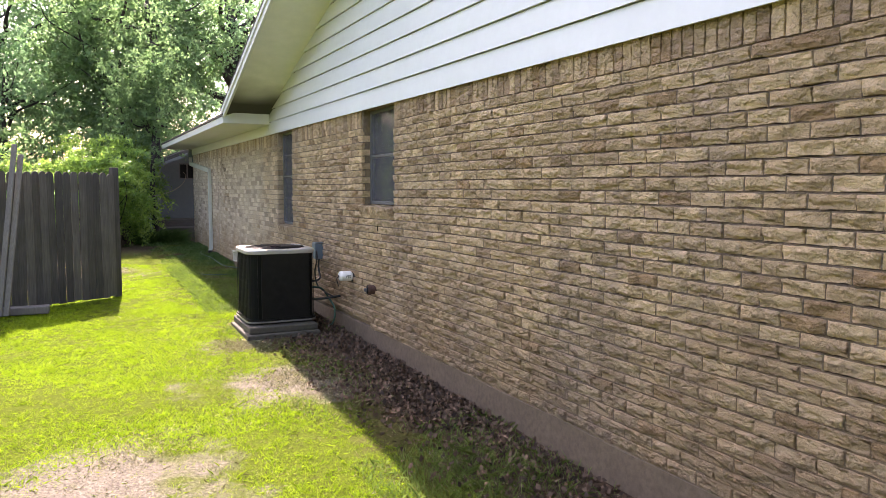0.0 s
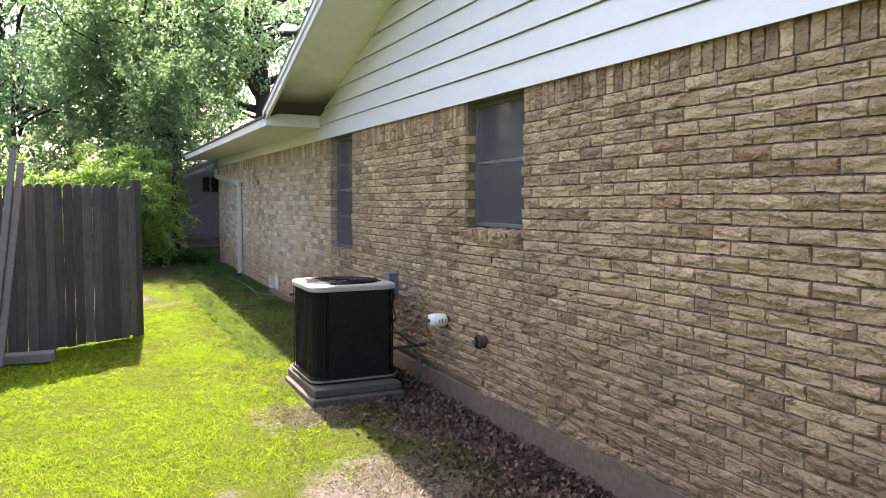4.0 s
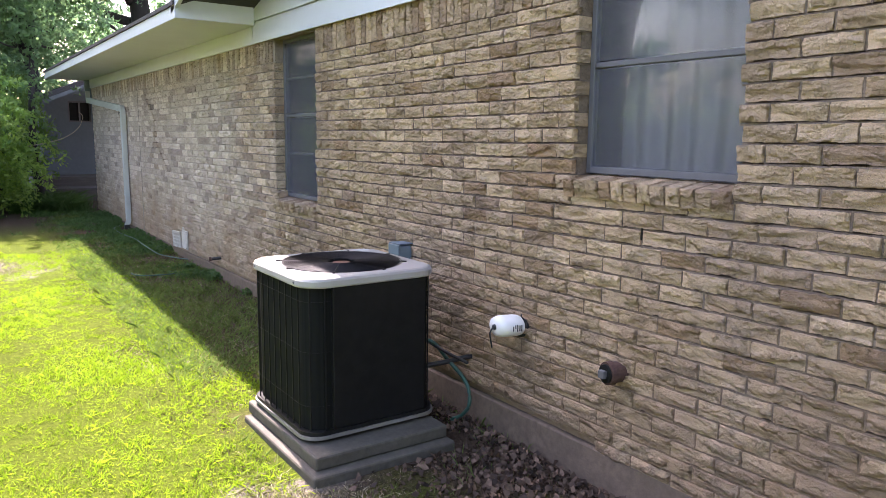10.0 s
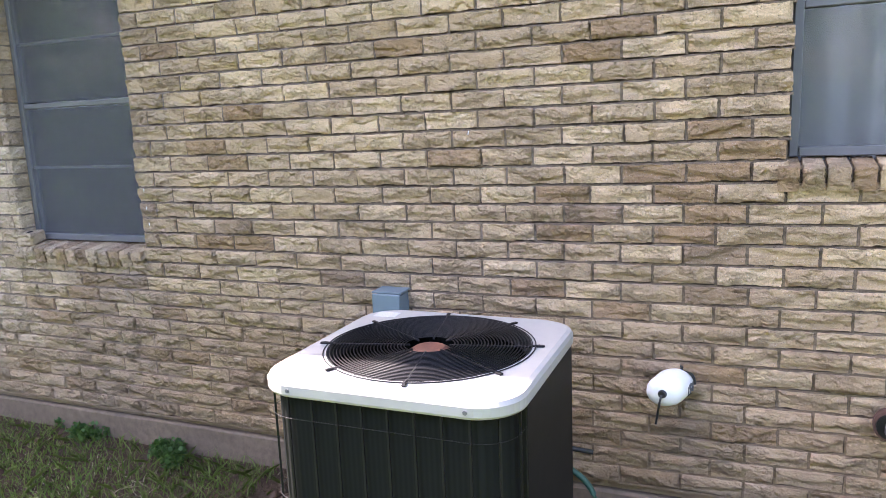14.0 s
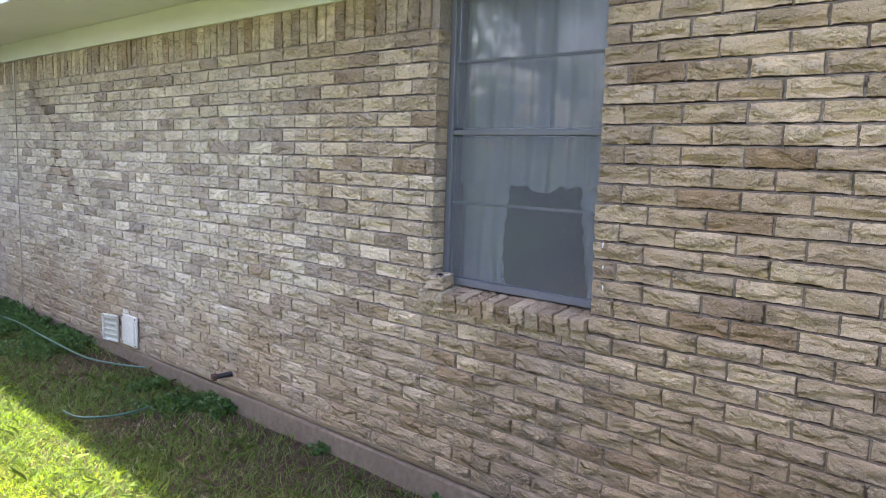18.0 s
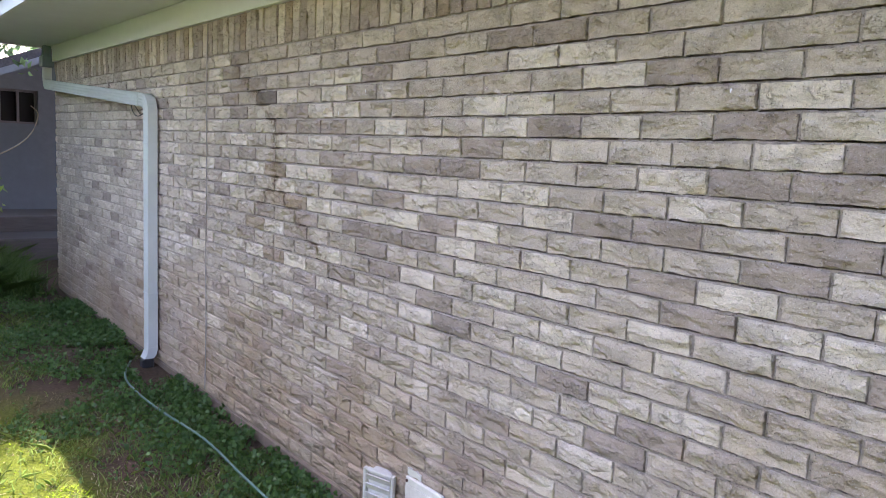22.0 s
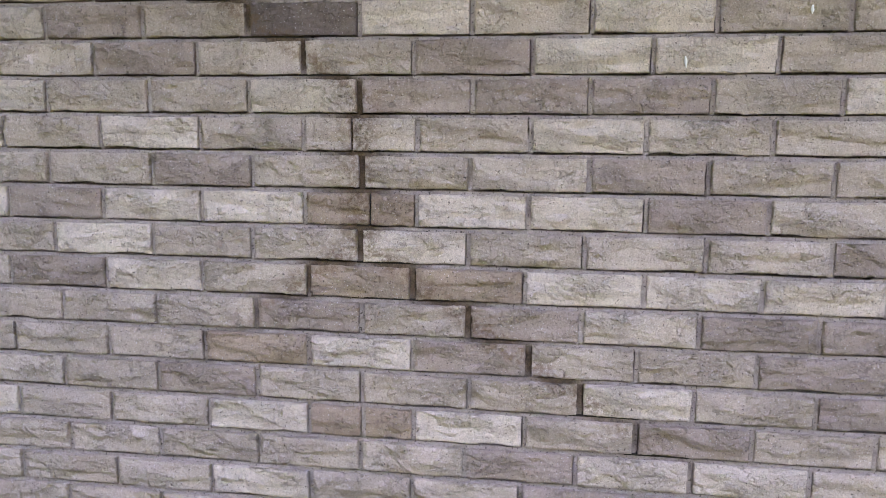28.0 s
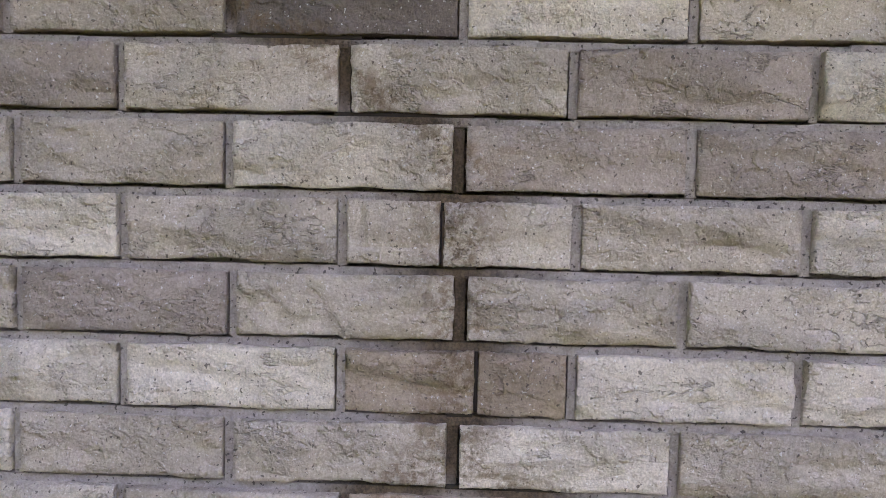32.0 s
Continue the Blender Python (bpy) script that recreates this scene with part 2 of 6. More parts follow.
RAKE_SOFFIT = dark_foot_soffit()
ROOF = simple("shingle", (0.075, 0.07, 0.068), 0.95, vary=0.4, scale=40, relief=0.006)
GUTTER = simple("gutter_paint", (0.50, 0.53, 0.50), 0.45, vary=0.06, scale=10, dirt=(0.38, 0.39, 0.36))
ALUMINIUM = simple("aluminium", (0.115, 0.115, 0.118), 0.5, metal=0.0, vary=0.06, scale=30)
BLACK_METAL = simple("black_metal", (0.010, 0.0105, 0.010), 0.5, metal=0.0, vary=0.3, scale=12, dirt=(0.016, 0.015, 0.013))
BLACK_WIRE = simple("black_wire", (0.010, 0.010, 0.011), 0.5)
WHITE_METAL = simple("white_metal", (0.37, 0.36, 0.335), 0.4, vary=0.05, scale=22, dirt=(0.30, 0.285, 0.255))
GREY_BOX = simple("grey_box", (0.14, 0.19, 0.22), 0.45, vary=0.06)
WHITE_PLASTIC = simple("white_plastic", (0.78, 0.77, 0.74), 0.4, vary=0.03, dirt=(0.7, 0.67, 0.6))
DIRTY_WHITE = simple("dirty_white", (0.60, 0.57, 0.51), 0.6, vary=0.12, scale=40, relief=0.0008, dirt=(0.38, 0.34, 0.27))
RUST = simple("rust", (0.085, 0.042, 0.03), 0.8, vary=0.4, scale=60, relief=0.001)
COPPER_PAINT = simple("motor_red", (0.115, 0.045, 0.028), 0.7, vary=0.5, scale=40)
FENCE_WOOD = simple("weathered_wood", (0.090, 0.080, 0.070), 0.9, vary=0.4, scale=30, relief=0.004, stretch=(3, 3, 0.12), dirt=(0.055, 0.048, 0.041), pieces=0.35)
OLD_WOOD = simple("pale_old_wood", (0.17, 0.15, 0.128), 0.9, vary=0.3, scale=30, relief=0.002, stretch=(3, 3, 0.25))
BARK = simple("bark", (0.035, 0.03, 0.026), 0.95, vary=0.4, scale=14, relief=0.02, stretch=(1, 1, 0.3))
GREY_WALL = simple("grey_render", (0.135, 0.165, 0.185), 0.85, vary=0.08, scale=12, relief=0.001)
HOSE_GREEN = simple("hose_green", (0.025, 0.085, 0.058), 0.5)
HOSE_PALE = simple("hose_pale", (0.06, 0.125, 0.10), 0.5)
CABLE_BLACK = simple("cable_black", (0.02, 0.02, 0.02), 0.5)
CABLE_TAN = simple("cable_tan", (0.30, 0.26, 0.22), 0.6)
TENDRIL = simple("pale_tendril", (0.34, 0.30, 0.22), 0.8)
ROOM = simple("room_paint", (0.20, 0.19, 0.18), 0.9)
DARK_INSIDE = simple("dark_inside", (0.008, 0.008, 0.008), 0.9)
PRINT = simple("print_grey", (0.10, 0.10, 0.11), 0.6)

for dull in (BLACK_METAL, BLACK_WIRE):
    dull.node_tree.nodes["Principled BSDF"].inputs["Specular IOR Level"].default_value = 0.15


def leaf_material(name, a, b_col, trans=0.45, through_col=(0.25, 0.44, 0.085), rough=0.6, gloss=0.2):
    m, nt, nodes, b = material(name)
    r = nt.nodes.new("ShaderNodeNewGeometry").outputs["Random Per Island"]
    c = mix(nt, r, a, b_col)
    c = mix(nt, ramp(nt, noise_node(nt, 0.9, 3, 0.5), 0.35, 0.7, 0, 0.5), c, tuple(v * 0.75 for v in a))
    link(nt, c, b.inputs["Base Color"])
    b.inputs["Roughness"].default_value = rough
    b.inputs["Specular IOR Level"].default_value = gloss
    t = nt.nodes.new("ShaderNodeBsdfTranslucent")
    link(nt, mix(nt, 0.5, c, through_col), t.inputs["Color"])
    s = nt.nodes.new("ShaderNodeMixShader")
    s.inputs[0].default_value = trans
    link(nt, b.outputs[0], s.inputs[1])
    link(nt, t.outputs[0], s.inputs[2])
    link(nt, s.outputs[0], nodes["Material Output"].inputs["Surface"])
    return m


LEAF = leaf_material("tree_leaf", (0.11, 0.21, 0.11), (0.23, 0.36, 0.18), 0.62, (0.36, 0.62, 0.30), 0.45, 0.4)
LEAF_DARK = leaf_material("dark_leaf", (0.08, 0.14, 0.08), (0.15, 0.22, 0.11), 0.72, (0.26, 0.46, 0.16))
LEAF_SHRUB = leaf_material("shrub_leaf", (0.07, 0.13, 0.04), (0.13, 0.20, 0.055), 0.45)
LEAF_VINE = leaf_material("vine_leaf", (0.08, 0.19, 0.05), (0.33, 0.50, 0.10), 0.5, (0.42, 0.66, 0.11), 0.38, 0.5)
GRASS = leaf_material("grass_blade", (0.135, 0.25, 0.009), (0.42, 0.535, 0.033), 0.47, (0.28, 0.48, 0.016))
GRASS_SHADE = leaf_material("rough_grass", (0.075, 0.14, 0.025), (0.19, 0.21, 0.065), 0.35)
WEED = leaf_material("weed_leaf", (0.028, 0.08, 0.02), (0.085, 0.17, 0.04), 0.35, (0.13, 0.25, 0.05), 0.5, 0.35)
STRAW = leaf_material("dry_grass", (0.36, 0.29, 0.19), (0.58, 0.50, 0.37), 0.2)
EARTH_BLADE = leaf_material("dead_grass", (0.06, 0.042, 0.025), (0.20, 0.145, 0.085), 0.15)
DROPPING = simple("bird_dropping", (0.82, 0.82, 0.80), 0.7, vary=0.05)
LITTER = simple("leaf_litter", (0.115, 0.072, 0.046), 0.9, vary=0.6, scale=25, pieces=0.7)


DRY = ((0.15, 4.25, 0.55), (1.45, 5.75, 0.5), (1.36, 7.2, 0.26), (0.55, 13.6, 0.5))   # thin, dry places in the lawn


def ground_material():
    m, nt, nodes, b = material("lawn_soil")
    fine = ramp(nt, noise_node(nt, 55, 6, 0.7), 0.3, 0.7)
    green = mix(nt, fine, (0.03, 0.047, 0.006), (0.115, 0.15, 0.014))
    straw = mix(nt, fine, (0.07, 0.06, 0.048), (0.27, 0.242, 0.20))
    soil = mix(nt, fine, (0.035, 0.024, 0.016), (0.12, 0.083, 0.056))
    p = position(nt)
    patch = ramp(nt, noise_node(nt, 0.8, 5, 0.65), 0.66, 0.76)
    for cx, cy, r in DRY:
        d = nt.nodes.new("ShaderNodeVectorMath")
        d.operation = "DISTANCE"
        link(nt, nt.nodes.new("ShaderNodeNewGeometry").outputs["Position"], d.inputs[0])
        d.inputs[1].default_value = (cx, cy, -0.05)
        e = maths(nt, "ADD", d.outputs["Value"], ramp(nt, noise_node(nt, 2.5, 4, 0.6), 0.3, 0.7, -0.4, 0.4))
        patch = maths(nt, "MAXIMUM", patch, ramp(nt, e, r * 0.6, r * 1.3, 1, 0))
    # bare dirt added out of sight behind the fence, to cut green bounced light
    yard = maths(nt, "ADD", p[1], ramp(nt, noise_node(nt, 0.9, 4, 0.6), 0.3, 0.7, -0.5, 0.5))
    behind = maths(nt, "MULTIPLY", ramp(nt, yard, 11.0, 11.8), ramp(nt, p[0], 0.2, 0.6, 1, 0))
    c = mix(nt, patch, green, straw)
    c = mix(nt, behind, c, mix(nt, fine, (0.05, 0.04, 0.028), (0.15, 0.118, 0.085)))
    near = maths(nt, "ADD", p[0], ramp(nt, noise_node(nt, 1.7, 4, 0.6), 0.3, 0.7, -0.45, 0.45))
    c = mix(nt, ramp(nt, near, 1.5, 2.1), c, soil)
    far = ramp(nt, p[1], 15.5, 17.5)
    c = mix(nt, far, c, mix(nt, 0.5, soil, (0.06, 0.048, 0.035)))
    link(nt, c, b.inputs["Base Color"])
    b.inputs["Roughness"].default_value = 1.0
    b.inputs["Specular IOR Level"].default_value = 0.05
    bump(nt, b, noise_node(nt, 38, 8, 0.7), 1.0, 0.03)
    return m


SOIL = ground_material()


def pane_material():
    m, nt, nodes, b = material("window_glass")
    out = nodes["Material Output"]
    tr = nodes.new("ShaderNodeBsdfTransparent")
    tr.inputs["Color"].default_value = (0.88, 0.90, 0.90, 1)
    gl = nodes.new("ShaderNodeBsdfGlossy")
    gl.inputs["Roughness"].default_value = 0.03
    f = nodes.new("ShaderNodeFresnel")
    f.inputs["IOR"].default_value = 1.5
    s = nodes.new("ShaderNodeMixShader")
    link(nt, f.outputs[0], s.inputs[0])
    link(nt, tr.outputs[0], s.inputs[1])
    link(nt, gl.outputs[0], s.inputs[2])
    link(nt, s.outputs[0], out.inputs["Surface"])
    return m


def screen_material():
    m, nt, nodes, b = material("insect_screen")
    tr = nodes.new("ShaderNodeBsdfTransparent")
    df = nodes.new("ShaderNodeBsdfDiffuse")
    df.inputs["Color"].default_value = (0.15, 0.153, 0.158, 1)
    s = nodes.new("ShaderNodeMixShader")
    s.inputs[0].default_value = 0.27
    link(nt, tr.outputs[0], s.inputs[1])
    link(nt, df.outputs[0], s.inputs[2])
    link(nt, s.outputs[0], nodes["Material Output"].inputs["Surface"])
    return m


GLASS = pane_material()
SCREEN = screen_material()
CURTAIN = simple("curtain_cloth", (0.56, 0.56, 0.55), 0.9, vary=0.04, scale=120, relief=0.0005)


# ---- mesh helpers ----
def mesh_object(name, verts, faces, mats, parent=None, label="", index=None, smooth=False):
    me = bpy.data.meshes.new(name)
    me.from_pydata([tuple(v) for v in verts], [], [tuple(f) for f in faces])
    for m in (mats if isinstance(mats, (list, tuple)) else [mats]):
        me.materials.append(m)
    if index is not None:
        me.polygons.foreach_set("material_index", np.asarray(index, dtype=np.int32))
    if smooth:
        me.polygons.foreach_set("use_smooth", np.ones(len(me.polygons), dtype=bool))
    ob = new(name, me)
    if parent is not None:
        ob.parent = parent
    if label:
        ob["label"] = label
    return ob


def quads_object(name, verts, mat, parent=None, label="", size=4):
    """Many loose faces of size corners each, out of one array of corners."""
    v = np.asarray(verts, dtype=np.float32).reshape(-1, 3)
    n = len(v) // size
    me = bpy.data.meshes.new(name)
    me.vertices.add(len(v))
    me.vertices.foreach_set("co", v.ravel())
    me.loops.add(len(v))
    me.loops.foreach_set("vertex_index", np.arange(len(v), dtype=np.int32))
    me.polygons.add(n)
    me.polygons.foreach_set("loop_start", np.arange(0, len(v), size, dtype=np.int32))
    me.polygons.foreach_set("loop_total", np.full(n, size, dtype=np.int32))
    me.materials.append(mat)
    me.update(calc_edges=True)
    ob = new(name, me)
    if parent is not None:
        ob.parent = parent
    if label:
        ob["label"] = label
    return ob


def part(name, bm, mat, parent=None, label="", smooth=False):
    me = bpy.data.meshes.new(name)
    bmesh.ops.recalc_face_normals(bm, faces=bm.faces)
    bm.to_mesh(me)
    bm.free()
    me.materials.append(mat)
    if smooth:
        me.polygons.foreach_set("use_smooth", np.ones(len(me.polygons), dtype=bool))
    ob = new(name, me)
    if parent is not None:
        ob.parent = parent
    if label:
        ob["label"] = label
    return ob


def box_bm(x0, x1, y0, y1, z0, z1, bevel=0.0, segments=1, bm=None):
    own = bmesh.new()
    bmesh.ops.create_cube(own, size=1, matrix=Matrix.Translation(((x0 + x1) / 2, (y0 + y1) / 2, (z0 + z1) / 2)) @ Matrix.Diagonal((abs(x1 - x0), abs(y1 - y0), abs(z1 - z0), 1)))
    if bevel:
        bmesh.ops.bevel(own, geom=own.edges[:], offset=bevel, segments=segments, affect="EDGES", profile=0.5)
    if bm is None:
        return own
    join(bm, own)
    return bm


def join(bm, other):
    me = bpy.data.meshes.new("join")
    other.to_mesh(me)
    other.free()
    bm.from_mesh(me)
    bpy.data.meshes.remove(me)


def cyl_bm(p, q, r, r2=None, n=16):
    p, q = Vector(p), Vector(q)
    bm = bmesh.new()
    m = Matrix.Translation((p + q) / 2) @ (q - p).to_track_quat("Z", "Y").to_matrix().to_4x4()
    bmesh.ops.create_cone(bm, cap_ends=True, segments=n, radius1=r, radius2=r if r2 is None else r2, depth=(q - p).length, matrix=m)
    return bm


def tube(name, points, r, mat, parent=None, label="", sides=6, closed=False, taper=None):
    """A round tube along a line of points, as one mesh."""
    pts = [Vector(p) for p in points]
    n = len(pts)
    verts, faces = [], []
    ref = Vector((0, 0, 1))
    for i, p in enumerate(pts):
        a = pts[(i + 1) % n] if (closed or i < n - 1) else p
        b = pts[i - 1] if (closed or i > 0) else p
        d = (a - b).normalized()
        u = d.cross(ref if abs(d.z) < 0.9 else Vector((1, 0, 0))).normalized()
        w = d.cross(u)
        rr = r if taper is None else r + (taper - r) * i / (n - 1)
        for k in range(sides):
            t = 2 * math.pi * k / sides
            verts.append(p + (u * math.cos(t) + w * math.sin(t)) * rr)
    for i in range(n if closed else n - 1):
        j = (i + 1) % n
        for k in range(sides):
            l = (k + 1) % sides
            faces.append((i * sides + k, i * sides + l, j * sides + l, j * sides + k))
    if not closed:
        faces.append(tuple(range(sides))[::-1])
        faces.append(tuple((n - 1) * sides + k for k in range(sides)))
    return mesh_object(name, verts, faces, mat, parent, label, smooth=True)


def smooth_line(points, steps=6):
    """A Catmull-Rom line through the points."""
    p = [Vector(points[0])] + [Vector(v) for v in points] + [Vector(points[-1])]
    out = []
    for i in range(1, len(p) - 2):
        for s in range(steps):
            t = s / steps
            a, b, c, d = p[i - 1], p[i], p[i + 1], p[i + 2]
            out.append(0.5 * ((2 * b) + (c - a) * t + (2 * a - 5 * b + 4 * c - d) * t * t + (3 * b - a - 3 * c + d) * t ** 3))
    out.append(p[-2])
    return out


def empty(name, label, category, group="", kind="", at=(0, 0, 0)):
    ob = new(name)
    ob.location = at
    return tagged(ob, label, category, group, kind)


def ground_z(x, y):
    z = np.interp(y, [-8, 2, 6, 9, 13, 17, 24], [-0.17, -0.15, -0.085, -0.05, 0.0, 0.07, 0.10])
    return z


# ---- ground ----
def build_ground():
    near_x = np.arange(-8, 8.01, 0.16)
    near_y = np.arange(-4, 26.01, 0.16)
    xs = np.concatenate(([-1500, -400, -120, -50, -25, -14], near_x, [14, 25, 50, 120, 400, 1500]))
    ys = np.concatenate(([-1500, -400, -120, -50, -20, -9], near_y, [32, 45, 70, 130, 400, 1500]))
    verts = []
    for y in ys:
        for x in xs:
            d = 0.02 * noise.noise(Vector((x * 1.3, y * 1.3, 0))) + 0.008 * noise.noise(Vector((x * 5, y * 5, 3))) if abs(x) < 8 and -4 < y < 26 else 0
            verts.append((x, y, float(ground_z(x, y)) + d))
    w = len(xs)
    faces = [(j * w + i, j * w + i + 1, (j + 1) * w + i + 1, (j + 1) * w + i) for j in range(len(ys) - 1) for i in range(w - 1)]
    tagged(mesh_object("ground", verts, faces, SOIL, smooth=True), "patchy side-yard lawn with bare soil along the wall", "ground", kind="structure")


build_ground()

# ---- house: brick wall ----
WALL_X = 2.58          # face of the bricks
WALL_Y0, WALL_Y1 = -3.0, 19.1
COURSE, MODULE, JOINT = 0.07, 0.2105, 0.0105
SOLDIER_Z0, SOLDIER_Z1 = 2.055, 2.25
BASE_Z = 0.095
WINDOWS = [(6.165, 6.98, 1.325), (9.68, 10.49, 0.965)]   # y from, y to, sill height
HEAD_Z = 2.25


def level(y, z):
    """The courses are not quite level: they rise towards the street end, where they are also a little thinner."""
    top = np.interp(y, [5.0, 6.7, 7.5, 8.6, 11.5, 13.5], [2.107, 2.0865, 2.078, 2.072, 2.070, 2.060])
    thick = np.interp(y, [12.0, 13.5], [0.0695, COURSE])
    return top - thick * (2.060 - np.asarray(z)) / COURSE


def creep(y):
    """How far the head joints have run ahead of the even module."""
    return y + MODULE * float(np.interp(y, [-3.0, 3.7, 4.7, 6.4, 8.5, 11.2, 13.5], [1.18, 0.54, 0.44, 0.25, 0.075, 0.075, 0.0]))


def build_wall_core():
    """The mortar-faced core, with the window openings through it."""
    wall = empty("wall_west", "tan rock-faced brick wall with a stepped settlement crack", "wall", kind="structure")
    x1 = WALL_X + 0.26
    bm = bmesh.new()
    cuts = [WALL_Y0]
    for a, b, s in WINDOWS:
        cuts += [a - 0.006, b + 0.006]
    cuts.append(WALL_Y1)
    deep = WALL_X + 0.021
    for i in range(0, len(cuts), 2):
        box_bm(deep, x1, cuts[i], cuts[i + 1], BASE_Z, 2.40, bm=bm)
    x0 = deep
    for a, b, s in WINDOWS:
        box_bm(x0, x1, a - 0.006, b + 0.006, BASE_Z, s - 0.075, bm=bm)
        box_bm(x0, x1, a - 0.006, b + 0.006, HEAD_Z + 0.004, 2.40, bm=bm)
    for i in range(0, len(cuts), 2):
        box_bm(WALL_X + 0.007, deep - 0.0005, cuts[i], cuts[i + 1], SOLDIER_Z0 - 0.0075, 2.26, bm=bm)
    part("wall_core", bm, MORTAR, wall, "sandy brown mortar")
    return wall


WALL = build_wall_core()


def brick_shape(y0, y1, z0, z1, proud, rng, depth=0.03, nx=9, nz=5, rough=1.0, face=0.010):
    """Corners and faces of one rock-faced brick: a flat upper face split away in planes towards its lower edge and ends."""
    u, w = np.meshgrid(np.linspace(0, 1, nx + 1), np.linspace(0, 1, nz + 1))
    length, height = y1 - y0, z1 - z0
    yy, zz = (u - 0.5) * length, w * height
    top = face + proud
    h = top + rng.normal(0, 0.012) * yy + rng.normal(-0.04, 0.04) * (zz - height / 2)
    # splits that start at some height and fall away downwards
    for _ in range(int(rng.integers(2, 4))):
        start = rng.uniform(0.10, 0.62) * height
        fall = rng.uniform(0.20, 0.80) * rough
        side = rng.normal(0, 0.085) * rough
        h = np.minimum(h, top + fall * (zz - start) + side * (yy - rng.uniform(-0.4, 0.4) * length))
    for end in (-1, 1):
        if rng.uniform(0, 1) < 0.55:
            h = np.minimum(h, top + rng.uniform(0.4, 1.2) * rough * (length / 2 - end * yy - rng.uniform(0.004, 0.028)) + rng.normal(0, 0.06) * (zz - height / 2))
    if rng.uniform(0, 1) < 0.4:
        h = np.minimum(h, top + rng.uniform(0.3, 0.8) * rough * (height - zz - rng.uniform(0.003, 0.014)) + rng.normal(0, 0.03) * yy)
    # scooped scars along the lower edge
    chips = np.zeros(u.shape)
    for _ in range(int(rng.integers(1, 4) * max(0.6, length / 0.2))):
        at, half, tall = rng.uniform(0, 1), rng.uniform(0.06, 0.22), rng.uniform(0.2, 0.8)
        f = np.clip((tall * (1 - ((u - at) / half) ** 2) + rng.normal(0, 0.04, u.shape) - w) / 0.10, 0, 1)
        h = h - f * rng.uniform(0.0025, 0.0075) * rough
        chips = np.maximum(chips, f * rng.uniform(-0.001, 0.0028) * rough)
    h = h - rng.normal(0, 0.0007, u.shape) * rough
    rim = (u == 0) | (u == 1) | (w == 0) | (w == 1)
    h = np.maximum(h - rim * 0.0012, 0.0015 + face * rng.uniform(0.12, 0.32))
    x = WALL_X - h
    k = 0.0004 if nx > 24 else 0.0009
    z = z0 + zz + rng.normal(0, k, u.shape) + 0.0008 * np.sin(u * rng.uniform(4, 14) + rng.uniform(0, 6)) + chips * np.clip(1 - w / 0.35, 0, 1)
    y = y0 + length * u + rng.normal(0, k, u.shape)
    verts = np.stack([x, y, z], -1).reshape(-1, 3).tolist()
    r = nx + 1
    f = []
    for j in range(nz):
        for i in range(nx):
            f.append((j * r + i, j * r + r + i, j * r + r + i + 1, j * r + i + 1))
    # the sides, straight back into the mortar
    loop = list(range(r)) + [j * r + nx for j in range(1, nz + 1)] + [nz * r + i for i in range(nx - 1, -1, -1)] + [j * r for j in range(nz - 1, 0, -1)]
    c = len(verts)
    verts += [[WALL_X + depth, verts[q][1], verts[q][2]] for q in loop]
    m = len(loop)
    for q in range(m):
        f.append((loop[q], loop[(q + 1) % m], c + (q + 1) % m, c + q))
    return verts, f


def settled(verts):
    """The same corners on the wall's own course lines."""
    a = np.asarray(verts)
    a[:, 2] = level(a[:, 1], a[:, 2])
    return a.tolist()


# tones about the crack, course by course from the fourth below the soldiers, from far to near: L pale, M tan, D dark, S brown
TONES = ["DMXLMLM", "DMMDLLM", "MMLDDDM", "LMMMLMM", "MDMMMDM", "LLSLLDM", "LMMLMMM", "LMSSLLL", "MMDMDMD", "MSLDMMD", "MDMMMLM", "MLSLMDM"]
# courses (counted the same way) in which a brick is split, and where
SPLITS = {3: 14.64, 5: 14.605, 11: 14.62}


